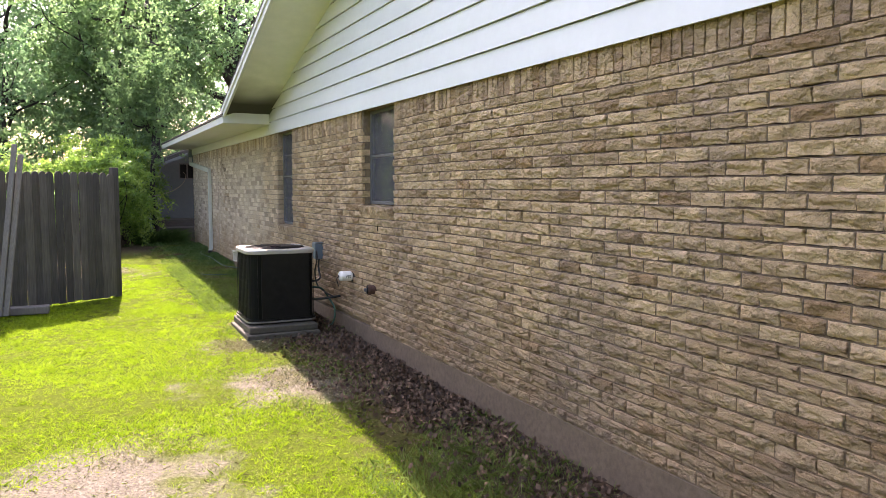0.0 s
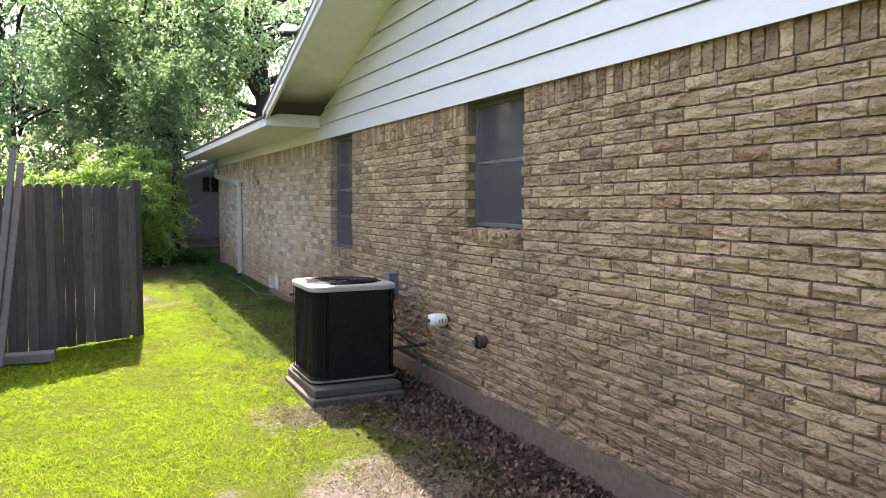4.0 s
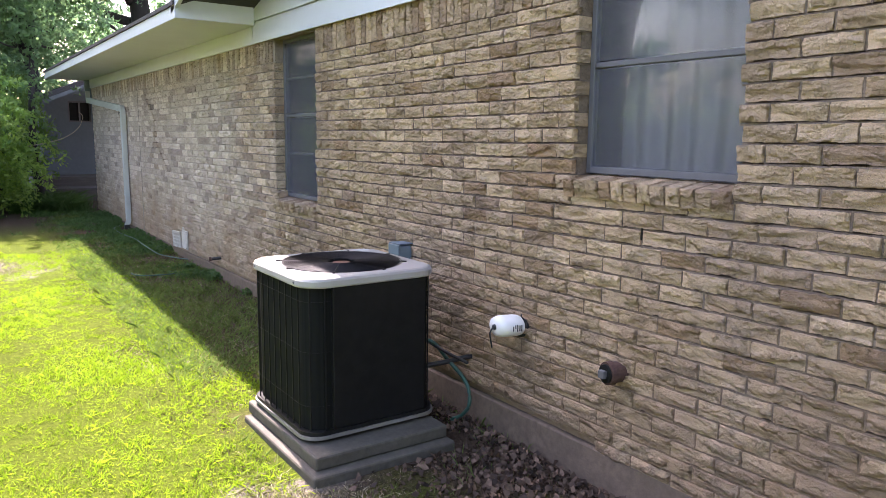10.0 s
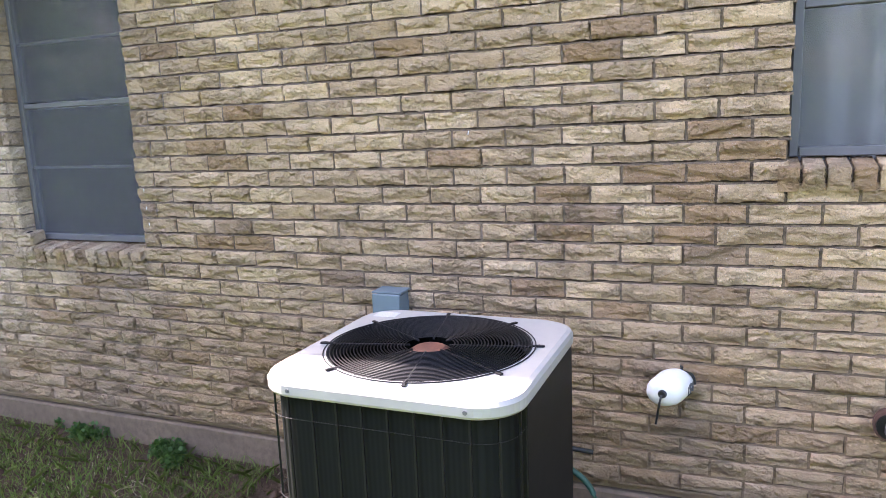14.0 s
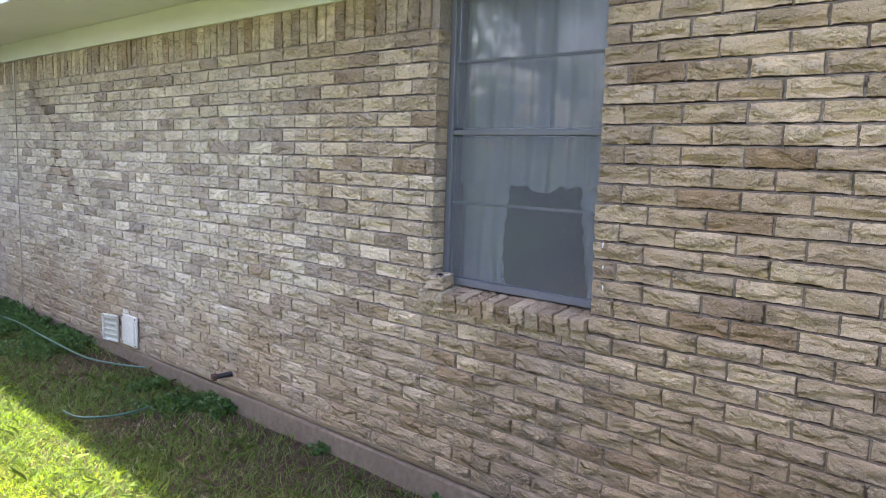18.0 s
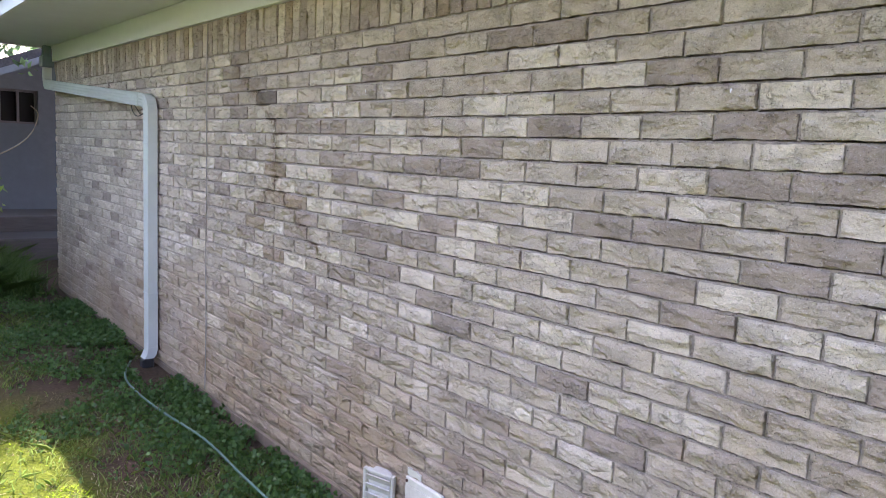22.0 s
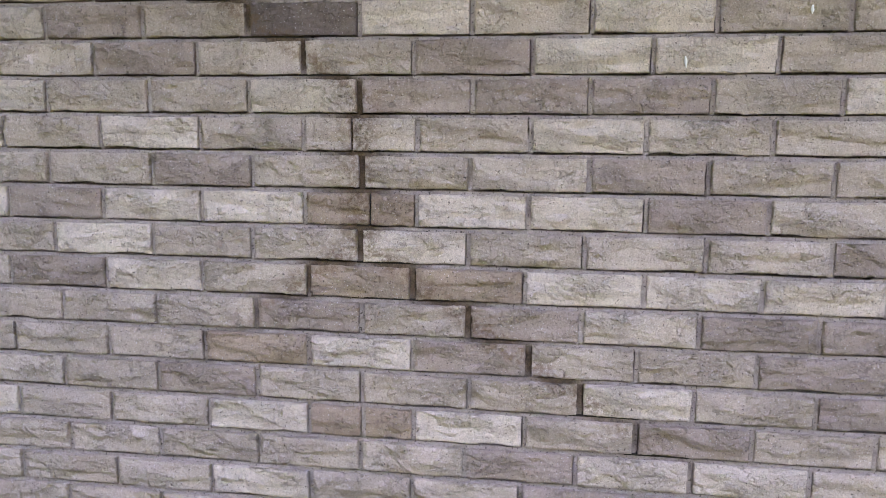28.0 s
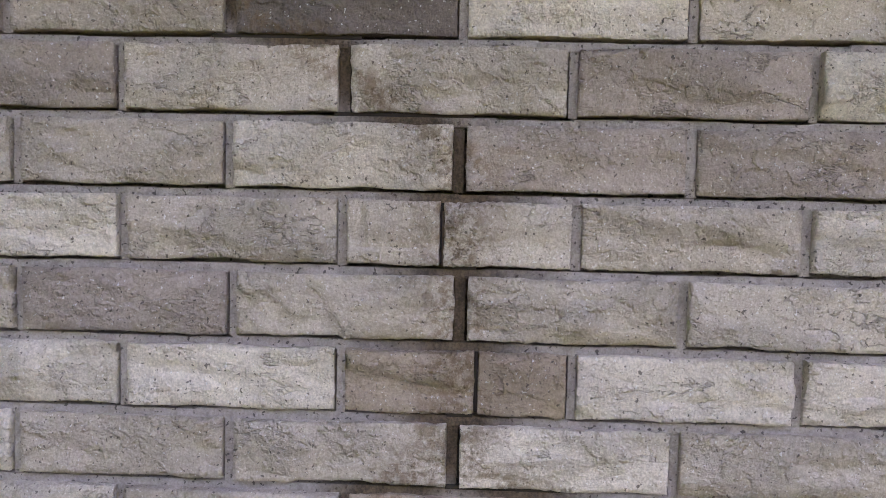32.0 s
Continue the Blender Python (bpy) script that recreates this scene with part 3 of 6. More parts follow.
def rows_of_bricks():
    """Every stretcher: course, y from, y to, z from, z to, tone."""
    rng = np.random.default_rng(11)
    for i in range(29):
        z1 = SOLDIER_Z0 - COURSE * i
        z0 = z1 - COURSE + JOINT
        zm = (z0 + z1) / 2
        phase = 14.625 if i % 2 else 14.73
        k0 = math.floor((WALL_Y0 - phase) / MODULE)
        n = int((WALL_Y1 - WALL_Y0) / MODULE) + 3
        joints = [creep(phase + MODULE * (k0 + k)) + float(rng.normal(0, 0.003)) for k in range(-2, n)]
        for a, b in zip(joints, joints[1:]):
            a, b = max(a, WALL_Y0), min(b, WALL_Y1)
            if b - a < 0.05 or level((a + b) / 2, z0) < BASE_Z - 0.02:
                continue
            tone = rng.choice([0, 1, 2, 3, 4], p=[0.34, 0.57, 0.08, 0.01, 0.0] if b > 15.5 else [0.27, 0.57, 0.15, 0.01, 0.0] if b > 11 else [0.34, 0.56, 0.03, 0.07, 0.0])
            r = i - 3
            if 0 <= r < len(TONES):
                s = int(math.floor(((15.27 if r % 2 == 0 else 15.155) - (a + b) / 2) / MODULE))
                if 0 <= s < len(TONES[r]):
                    tone = "LMDSX".index(TONES[r][s])
            pieces = [(a, b)]
            if r in SPLITS and a < SPLITS[r] < b:
                # a snapped brick: the halves stay almost in touch
                gap = JOINT / 2 - 0.002 if r != 11 else 0.0
                pieces = [(a, SPLITS[r] + gap), (SPLITS[r] - gap, b)]
            for wa, wb, sill in WINDOWS:
                if level((wa + wb) / 2, zm) > sill - 0.075:
                    kept = []
                    for p, q in pieces:
                        if q <= wa or p >= wb:
                            kept.append((p, q))
                        else:
                            if p < wa:
                                kept.append((p, wa + JOINT / 2))
                            if q > wb:
                                kept.append((wb - JOINT / 2, q))
                    pieces = kept
            for p, q in pieces:
                if q - p > 0.045:
                    lo, hi = p + JOINT / 2, q - JOINT / 2
                    # the joints stand open along the crack
                    for rr, yc in CRACK_HEADS:
                        if rr == r:
                            lo += 0.0012 if abs(p - yc) < 0.03 else 0.0
                            hi -= 0.0012 if abs(q - yc) < 0.03 else 0.0
                    yield i, lo, hi, z0, z1, int(tone)


def mortar_beads(V, F, rng, row):
    """Bed and head joints of one course: beads of mortar that leave a thin open slit under and beside each brick."""
    def bead(y0, y1, z0, z1, back=0.0):
        if y1 - y0 < 0.001:
            return
        x = WALL_X + float(np.interp((y0 + y1) / 2, [9.8, 11.4, 13.5, 15.5, 16.2], [-0.002, 0.0015, 0.0005, 0.0005, 0.001])) + float(rng.uniform(-0.0008, 0.0008)) + back
        o = len(V)
        V.extend(settled([(x, y0, z0), (x, y1, z0), (x + 0.0006, y1, z1), (x + 0.0006, y0, z1), (WALL_X + 0.025, y0, z0), (WALL_X + 0.025, y1, z0), (WALL_X + 0.025, y1, z1), (WALL_X + 0.025, y0, z1)]))
        F.extend([tuple(o + k for k in q) for q in ((0, 3, 2, 1), (0, 1, 5, 4), (1, 2, 6, 5), (2, 3, 7, 6), (3, 0, 4, 7))])
    row = sorted(row)
    for k, (i, a, b, z0, z1) in enumerate(row):
        left = (row[k - 1][2] + a) / 2 if k and a - row[k - 1][2] < 0.03 else a - 0.003
        right = (b + row[k + 1][1]) / 2 if k + 1 < len(row) and row[k + 1][1] - b < 0.03 else b + 0.003
        # cut each bed joint into short lengths, some of them washed out further than others
        n = 3
        for j in range(n):
            bead(left + (right - left) * j / n, left + (right - left) * (j + 1) / n, z0 - JOINT - 0.0015, z0 - float(rng.uniform(0.0020, 0.0044) if 13.4 < a < 15.5 else rng.uniform(0.0018, 0.0040) if a > 15 else rng.uniform(0.0025, 0.0055)))
        if k + 1 < len(row) and row[k + 1][1] - b < 0.03:
            open_joint = any(r == i - 3 and abs(yc - (b + row[k + 1][1]) / 2) < 0.03 for r, yc in CRACK_HEADS)
            if open_joint:
                bead(b + 0.0025, row[k + 1][1] - 0.0004, z0 - 0.0022, z1 - 0.0006, 0.003)
            else:
                bead(b + 0.0004, row[k + 1][1] - float(rng.uniform(0.0004, 0.003)), z0 - 0.0022, z1 - 0.0006, -0.001 if b < 11.0 else 0.0)


def build_bricks():
    rng = np.random.default_rng(5)
    V, F, M = [], [], []
    rows = {}
    for i, a, b, z0, z1, tone in rows_of_bricks():
        rows.setdefault(i, []).append((i, a, b, z0, z1))
    BV, BF = [], []
    for i in rows:
        mortar_beads(BV, BF, np.random.default_rng(500 + i), rows[i])
    beads = mesh_object("mortar_joints", BV, BF, MORTAR, WALL, "sandy tan mortar joints")
    beads["kind"] = "stuff"
    for i, a, b, z0, z1, tone in rows_of_bricks():
        mid = (a + b) / 2
        near = 13.45 < mid < 15.60
        # bricks beside a window show their ends in the reveal
        reveal = any(abs(a - wb) < 0.02 or abs(b - wa) < 0.02 for wa, wb, s in WINDOWS)
        rough = float(np.interp(mid, [9.9, 11.8, 15.4, 15.9], [1.30, 0.95, 0.95, 0.60]))
        size = (36, 13) if near else (18, 8) if 2.5 < mid < 16.5 else (10, 5)
        v, f = brick_shape(a, b, z0, z1, float(rng.normal(0, 0.0018)), rng, 0.075 if reveal else 0.03, *size, rough, float(np.interp(mid, [9.9, 11.8], [0.0175, 0.0095])))
        v = settled(v)
        if near:
            ob = mesh_object("brick", v, f, BRICKS[tone], WALL)
            flags = np.zeros(len(f), dtype=bool)
            flags[:36 * 13] = True
            ob.data.polygons.foreach_set("use_smooth", flags)
        else:
            o = len(V)
            V += v
            F += [tuple(o + k for k in q) for q in f]
            M += [tone] * len(f)
    # soldier course on end under the frieze
    y = WALL_Y0
    wid = 0.0705
    while y + wid < WALL_Y1 + 0.001:
        inside = any(wa - 0.02 < y + wid / 2 < wb + 0.02 for wa, wb, s in WINDOWS)
        if not inside:
            tone = int(rng.choice([0, 1, 2, 3], p=[0.12, 0.5, 0.26, 0.12]))
            v, f = brick_shape(y + 0.005, y + wid - 0.005, SOLDIER_Z0 + 0.0105, SOLDIER_Z1 - 0.002, float(rng.normal(0.001, 0.003)), rng, nx=4, nz=10, face=0.009)
            v = settled(v)
            o = len(V)
            V += v
            F += [tuple(o + k for k in q) for q in f]
            M += [tone] * len(f)
        y += wid
    me = mesh_object("bricks", V, F, BRICKS, WALL, index=M)
    me["kind"] = "stuff"


# the settlement crack: open head joints, course by course as above, and the bed joints between them
CRACK_HEADS = [(-2, 15.05), (-1, 14.95), (0, 14.845), (1, 14.73), (2, 14.625), (4, 14.62), (6, 14.62), (7, 14.525), (8, 14.63), (8, 14.42), (9, 14.73), (9, 14.315), (10, 14.84), (10, 14.21), (11, 14.105), (12, 14.0)]


def build_crack():
    rng = np.random.default_rng(77)
    # dark slivers fill the cracks: the shade inside them is their colour
    for r, y in CRACK_HEADS:
        z1 = SOLDIER_Z0 - COURSE * (r + 3)
        z0 = z1 - COURSE
        w = 0.0012 + 0.0012 * rng.uniform(0, 1)
        bm = bmesh.new()
        side = []
        for k in range(6):
            z = z0 + 0.004 + (z1 - z0 - 0.012) * k / 5
            c = y + rng.normal(0, 0.0012)
            side.append([bm.verts.new((x, c + s * w * rng.uniform(0.6, 1.2), z)) for x in (WALL_X + 0.007, WALL_X + 0.0205) for s in (-1, 1)])
        for a, b in zip(side, side[1:]):
            for i, j in ((0, 1), (1, 3), (3, 2), (2, 0)):
                bm.faces.new((a[i], a[j], b[j], b[i]))
        part("crack_sliver", bm, CRACK, WALL, "dark sliver for the shade in the cracked head joint")
    for (r, y), (r2, y2) in zip(CRACK_HEADS, CRACK_HEADS[1:]):
        if r2 - r not in (1, 2) or abs(y2 - y) > 0.12:
            continue
        z = SOLDIER_Z0 - COURSE * (r2 + 3)
        lo, hi = min(y, y2) - 0.012, max(y, y2) + 0.012
        bm = box_bm(WALL_X + 0.0003, WALL_X + 0.02, lo, hi, z + 0.0070, z + 0.0105)
        part("crack_sliver", bm, CRACK, WALL, "dark sliver for the shade in the cracked bed joint")
    part("crack_sliver", box_bm(WALL_X - 0.010, WALL_X + 0.02, 6.568, 6.577, 1.072, 1.122, 0.002), CRACK, WALL, "dark sliver for the shade in an open head joint under the window")
    for r, y in ((3, 14.64), (5, 14.605)):
        z1 = SOLDIER_Z0 - COURSE * (r + 3)
        part("crack_sliver", box_bm(WALL_X + 0.0005, WALL_X + 0.02, y - 0.0015, y + 0.0015, z1 - COURSE + 0.012, z1), CRACK, WALL, "dark sliver for the shade in a hairline crack through a brick")


def build_foundation():
    ys = np.arange(WALL_Y0, WALL_Y1 + 0.01, 0.25)
    xs = (WALL_X + 0.28, WALL_X + 0.004, WALL_X - 0.008, WALL_X - 0.012, WALL_X - 0.012)
    zs = (BASE_Z - 0.004, BASE_Z - 0.002, BASE_Z - 0.010, BASE_Z - 0.12, -0.5)
    verts, faces = [], []
    for y in ys:
        for k in range(5):
            verts.append((xs[k] + 0.004 * noise.noise(Vector((k * 3, y * 2, 0))), y, zs[k] + (0.006 * noise.noise(Vector((k, y * 1.5, 5))) if 0 < k < 4 else 0)))
    for j in range(len(ys) - 1):
        for k in range(4):
            faces.append((j * 5 + k, (j + 1) * 5 + k, (j + 1) * 5 + k + 1, j * 5 + k + 1))
    last = (len(ys) - 1) * 5
    faces += [(4, 3, 2, 1, 0), tuple(last + k for k in range(5))]
    tagged(mesh_object("foundation", verts, faces, CONCRETE, smooth=False), "dirty concrete slab edge under the brick", "foundation", kind="structure")


build_foundation()

# ---- gable, eaves and roof ----
SIDE_X = WALL_X - 0.022
RAKE_X = 1.90
RAKE_Y, RAKE_Z, SLOPE = 10.9, 2.43, 0.33
RIDGE_Y = 3.2


def rake_z(y):
    return RAKE_Z + SLOPE * (min(RAKE_Y - y, RAKE_Y - RIDGE_Y) - max(0.0, RIDGE_Y - y))


def build_gable():
    gable = empty("gable_siding", "white-painted lap siding of the gable above the brick", "siding", kind="structure")
    z = 2.25
    heights = [0.179] + [0.178] * 16
    for k, h in enumerate(heights):
        z1 = z + h
        top = min(z1, rake_z(RIDGE_Y) - 0.02)
        far = RAKE_Y - max(0.0, (z - RAKE_Z - 0.12)) / SLOPE
        near = max(WALL_Y0 - 0.6, 2 * RIDGE_Y - far)
        if far - near < 0.4:
            break
        far = min(far, RAKE_Y + 0.02)
        bm = bmesh.new()
        # a lap: it stands out at its lower edge, over a narrow open groove
        zb = z + (0.006 if k else 0.0)
        x_low, x_top = SIDE_X - 0.016, SIDE_X + 0.004
        pts = [(x_low, zb), (x_low + 0.012, zb), (SIDE_X + 0.012, zb + 0.004), (SIDE_X + 0.012, z1), (x_top, z1)]
        ring = [[bm.verts.new((x, y, zz)) for x, zz in pts] for y in (near, far)]
        for i in range(5):
            bm.faces.new((ring[0][i], ring[0][(i + 1) % 5], ring[1][(i + 1) % 5], ring[1][i]))
        bm.faces.new(ring[0])
        bm.faces.new(ring[1][::-1])
        part("siding_board", bm, PAINT, gable)
        z = z1
    # sheathing behind the boards, so that the attic is closed
    bm = bmesh.new()
    poly = [(WALL_Y0 - 0.6, 2.40), (RAKE_Y, 2.40), (RAKE_Y, rake_z(RAKE_Y) + 0.1), (RIDGE_Y, rake_z(RIDGE_Y) + 0.1), (WALL_Y0 - 0.6, rake_z(WALL_Y0 - 0.6) + 0.1)]
    lo = [bm.verts.new((SIDE_X + 0.03, y, z)) for y, z in poly]
    hi = [bm.verts.new((SIDE_X + 0.2, y, z)) for y, z in poly]
    bm.faces.new(lo)
    bm.faces.new(hi[::-1])
    for i in range(5):
        bm.faces.new((lo[i], hi[i], hi[(i + 1) % 5], lo[(i + 1) % 5]))
    part("sheathing", bm, PAINT, gable)


def slab(name, corners, thick, mat, parent=None, label=""):
    """A flat board from four corners, thickened upwards."""
    bm = bmesh.new()
    lo = [bm.verts.new(c) for c in corners]
    hi = [bm.verts.new((c[0], c[1], c[2] + thick)) for c in corners]
    bm.faces.new(lo)
    bm.faces.new(hi[::-1])
    n = len(corners)
    for i in range(n):
        bm.faces.new((lo[i], hi[i], hi[(i + 1) % n], lo[(i + 1) % n]))
    return part(name, bm, mat, parent, label)


def build_roof():
    roof = empty("roof", "low-pitched dark shingle roof with white-painted trim", "roof", kind="structure")
    near = 2 * RIDGE_Y - RAKE_Y
    up = 0.16
    for a, b in ((RAKE_Y + 0.05, RIDGE_Y), (near, RIDGE_Y)):
        za, zb = rake_z(a), rake_z(b)
        slab("shingle_slope", [(RAKE_X - 0.03, a, za + up), (14, a, za + up), (14, b, zb + up), (RAKE_X - 0.03, b, zb + up)], 0.03, ROOF, roof)
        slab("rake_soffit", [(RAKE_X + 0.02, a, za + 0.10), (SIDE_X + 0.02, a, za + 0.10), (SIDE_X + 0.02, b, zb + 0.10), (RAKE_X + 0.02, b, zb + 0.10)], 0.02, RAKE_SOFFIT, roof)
        slab("rake_board", [(RAKE_X - 0.012, a, za + 0.03), (RAKE_X + 0.02, a, za + 0.03), (RAKE_X + 0.02, b, zb + 0.03), (RAKE_X - 0.012, b, zb + 0.03)], up - 0.03, PAINT, roof)
        slab("shingle_mould", [(RAKE_X - 0.028, a, za + up - 0.055), (RAKE_X - 0.013, a, za + up - 0.055), (RAKE_X - 0.013, b, zb + up - 0.055), (RAKE_X - 0.028, b, zb + up - 0.055)], 0.054, PAINT, roof)
    # eave past the gable
    e0, e1, ex = 10.86, 19.42, 1.90
    slab("eave_slope", [(ex - 0.03, e0 - 0.02, 2.50), (ex - 0.03, e1 + 0.03, 2.50), (9, e1 + 0.03, 5.0), (9, e0 - 0.02, 5.0)], 0.03, ROOF, roof)
    part("fascia", box_bm(ex - 0.012, ex + 0.012, e0, e1, 2.40, 2.498, 0.002), PAINT, roof)
    part("fascia", box_bm(ex + 0.013, 6.0, e1 - 0.02, e1, 2.40, 2.498, 0.002), PAINT, roof)
    part("soffit", box_bm(ex + 0.013, SIDE_X + 0.5, e0 + 0.012, e1 - 0.022, 2.402, 2.42), SOFFIT, roof)
    part("frieze_board", box_bm(SIDE_X - 0.004, SIDE_X + 0.03, RAKE_Y + 0.023, 19.1, 2.252, 2.400, 0.002), PAINT, roof)
    # end cap of the boxed eave
    bm = bmesh.new()
    pts = [(ex - 0.010, 2.403), (SIDE_X - 0.012, 2.403), (SIDE_X - 0.012, 2.745), (ex - 0.010, 2.49)]
    a = [bm.verts.new((x, e0 - 0.014, z)) for x, z in pts]
    b = [bm.verts.new((x, e0 + 0.011, z)) for x, z in pts]
    bm.faces.new(a)
    bm.faces.new(b[::-1])
    for i in range(4):
        bm.faces.new((a[i], b[i], b[(i + 1) % 4], a[(i + 1) % 4]))
    part("eave_cap", bm, PAINT, roof)
    # far end wall of the house and inner walls close the place
    part("end_wall", box_bm(WALL_X + 0.27, 8, 18.85, 19.05, -0.2, 2.4), MORTAR, roof)


build_gable()
build_roof()


# ---- windows ----
def build_window(name, a, b, sill, rail, muntins, label):
    """An aluminium single-hung window, its insect screen, glass and brick sill."""
    win = empty(name, label, "window", kind="structure")
    fx = WALL_X + 0.075
    part("window_frame", box_bm(fx, fx + 0.05, a, a + 0.028, sill, HEAD_Z, 0.003), ALUMINIUM, win)
    part("window_frame", box_bm(fx, fx + 0.05, b - 0.028, b, sill, HEAD_Z, 0.003), ALUMINIUM, win)
    part("window_frame", box_bm(fx + 0.001, fx + 0.05, a + 0.029, b - 0.029, HEAD_Z - 0.028, HEAD_Z, 0.003), ALUMINIUM, win)
    part("window_frame", box_bm(fx - 0.004, fx + 0.05, a + 0.029, b - 0.029, sill, sill + 0.03, 0.003), ALUMINIUM, win)
    part("meeting_rail", box_bm(fx + 0.004, fx + 0.04, a + 0.029, b - 0.029, rail - 0.012, rail + 0.012, 0.003), ALUMINIUM, win)
    for z in muntins:
        part("muntin", box_bm(fx + 0.014, fx + 0.028, a + 0.029, b - 0.029, z - 0.006, z + 0.006, 0.002), ALUMINIUM, win)
    for z0, z1 in ((sill + 0.031, rail - 0.017), (rail + 0.017, HEAD_Z - 0.029)):
        pane = part("pane", box_bm(fx + 0.030, fx + 0.034, a + 0.029, b - 0.029, z0, z1), GLASS, win)
        pane.visible_shadow = False
        mesh = part("insect_screen", box_bm(fx + 0.0095, fx + 0.0105, a + 0.029, b - 0.029, z0, z1), SCREEN, win)
        mesh.visible_shadow = False
    # wooden stops between frame and brick
    part("side_stop", box_bm(fx + 0.02, fx + 0.12, a - 0.006, a - 0.0005, sill - 0.02, HEAD_Z), OLD_WOOD, win)
    part("side_stop", box_bm(fx + 0.02, fx + 0.12, b + 0.0005, b + 0.006, sill - 0.02, HEAD_Z), OLD_WOOD, win)
    # rowlock sill, each brick on its own, tipped outwards in a bed of mortar
    rng = np.random.default_rng(int(a * 10))
    n = 12
    step = (b - a + 0.035) / n
    tip = pose(fx + 0.03, 0, sill, 0, -9, 0)
    for i in range(n):
        y0 = a + 0.002 + i * step
        v, f = brick_shape(y0 + 0.005, y0 + step - 0.005, -0.080 + rng.normal(0, 0.003), -0.004 + rng.normal(0, 0.0012), float(rng.normal(0, 0.003)), rng, 0.0, 7, 8, 1.5, 0.014)
        v = [tip @ Vector((p[0] - WALL_X - (0.140 if p[0] < WALL_X - 0.0005 else 0.0), p[1], p[2])) for p in v]
        mesh_object("sill_brick", v, f, BRICKS[int(rng.choice([0, 1, 1, 0, 3]))], win)
    bm = box_bm(-0.118, 0.0, a - 0.003, b + 0.034, -0.070, -0.016)
    bmesh.ops.transform(bm, matrix=tip, verts=bm.verts)
    part("sill_mortar", bm, MORTAR, win, "brown mortar between the sill bricks")
    return win


build_window("window_1", *WINDOWS[0], 1.80, (), "aluminium window with grey insect screen and drawn curtain")
build_window("window_2", *WINDOWS[1], 1.635, (1.935, 1.33), "aluminium window with grey insect screen, lace curtain inside")


def curtain_sheet(name, x, y0, y1, z_top, z_low, folds, depth, mat, label, seed, parent=None, sweep=None):
    """A hanging cloth with folds; z_low may vary across its width."""
    n, rows = 90, 44
    verts, faces = [], []
    for j in range(rows + 1):
        for i in range(n + 1):
            u = i / n
            y = y0 + (y1 - y0) * u * (sweep(j / rows) if sweep else 1.0)
            zl = z_low(u)
            z = z_top + (zl - z_top) * j / rows
            f = depth * (math.sin(u * folds * 2 * math.pi + 1.7 * noise.noise(Vector((u * 4, seed, j * 0.022)))) * 0.6 + 0.7 * noise.noise(Vector((u * folds * 1.3, seed + 4, j * 0.032))))
            verts.append((x + f, y, z))
    for j in range(rows):
        for i in range(n):
            k = j * (n + 1) + i
            faces.append((k, k + 1, k + n + 2, k + n + 1))
    ob = mesh_object(name, verts, faces, mat, parent, smooth=True)
    s = ob.modifiers.new("thickness", "SOLIDIFY")
    s.thickness = 0.002
    if parent is None:
        tagged(ob, label, "curtain")
    return ob


def build_curtains():
    x = WALL_X + 0.19
    a, b, s = WINDOWS[0]
    curtain_sheet("curtain", x, a - 0.05, b + 0.05, 2.3, lambda u: s - 0.1, 7, 0.022, CURTAIN, "white sheer curtain hanging in folds behind the glass", 3)
    a, b, s = WINDOWS[1]
    lace = empty("lace_curtain", "white cafe curtain with a scalloped lace edge", "curtain")

    def valance(u):
        # u runs from the near to the far jamb; small scallops and a point in the middle
        return 1.425 - 0.014 * abs(math.sin(u * 34)) - 0.035 * max(0.0, 1 - abs(u - 0.46) / 0.09)
    curtain_sheet("valance", x, a - 0.05, b + 0.05, 2.3, valance, 9, 0.02, CURTAIN, "", 8, lace)
    # side panels swept back, each with a bowed inner edge
    curtain_sheet("side_panel", x + 0.012, a - 0.05, a + 0.19, 1.62, lambda u: 0.9, 3, 0.012, CURTAIN, "", 21, lace, lambda t: 1 - 0.5 * max(0.0, t - 0.25) ** 1.5 + 0.05 * abs(math.sin(t * 30)))
    curtain_sheet("side_panel", x + 0.012, b + 0.05, b - 0.27, 1.62, lambda u: 0.9, 3, 0.012, CURTAIN, "", 24, lace, lambda t: 1 - 0.22 * math.sin(t * math.pi) * t + 0.04 * abs(math.sin(t * 30)))


build_curtains()
# dark rooms behind the glass
for wa, wb, ws in WINDOWS:
    bm = bmesh.new()
    box_bm(WALL_X + 0.262, WALL_X + 3.2, wa - 1.2, wb + 1.2, -0.1, 2.398, bm=bm)
    bm.faces.ensure_lookup_table()
    face = min(bm.faces, key=lambda f: f.calc_center_median().x)
    bmesh.ops.delete(bm, geom=[face], context="FACES")
    tagged(part("interior_room", bm, ROOM), "dim plain room seen through the window", "room", kind="structure")

# ---- condenser ----
def rounded_rect(cx, cy, hx, hy, r, n=8):
    pts = []
    for sx, sy, a0 in ((1, 1, 0), (-1, 1, 90), (-1, -1, 180), (1, -1, 270)):
        for k in range(n + 1):
            a = radians(a0 + 90 * k / n)
            pts.append((cx + sx * (hx - r) + r * math.cos(a), cy + sy * (hy - r) + r * math.sin(a)))
    return pts


def prism(rings):
    """A closed solid through rings of equal length, each a list of (x, y) and a height."""
    bm = bmesh.new()
    vs = [[bm.verts.new((x, y, z)) for x, y in pts] for pts, z in rings]
    n = len(vs[0])
    for a, b in zip(vs, vs[1:]):
        for i in range(n):
            bm.faces.new((a[i], a[(i + 1) % n], b[(i + 1) % n], b[i]))
    bm.faces.new(vs[0][::-1])
    bm.faces.new(vs[-1])
    return bm


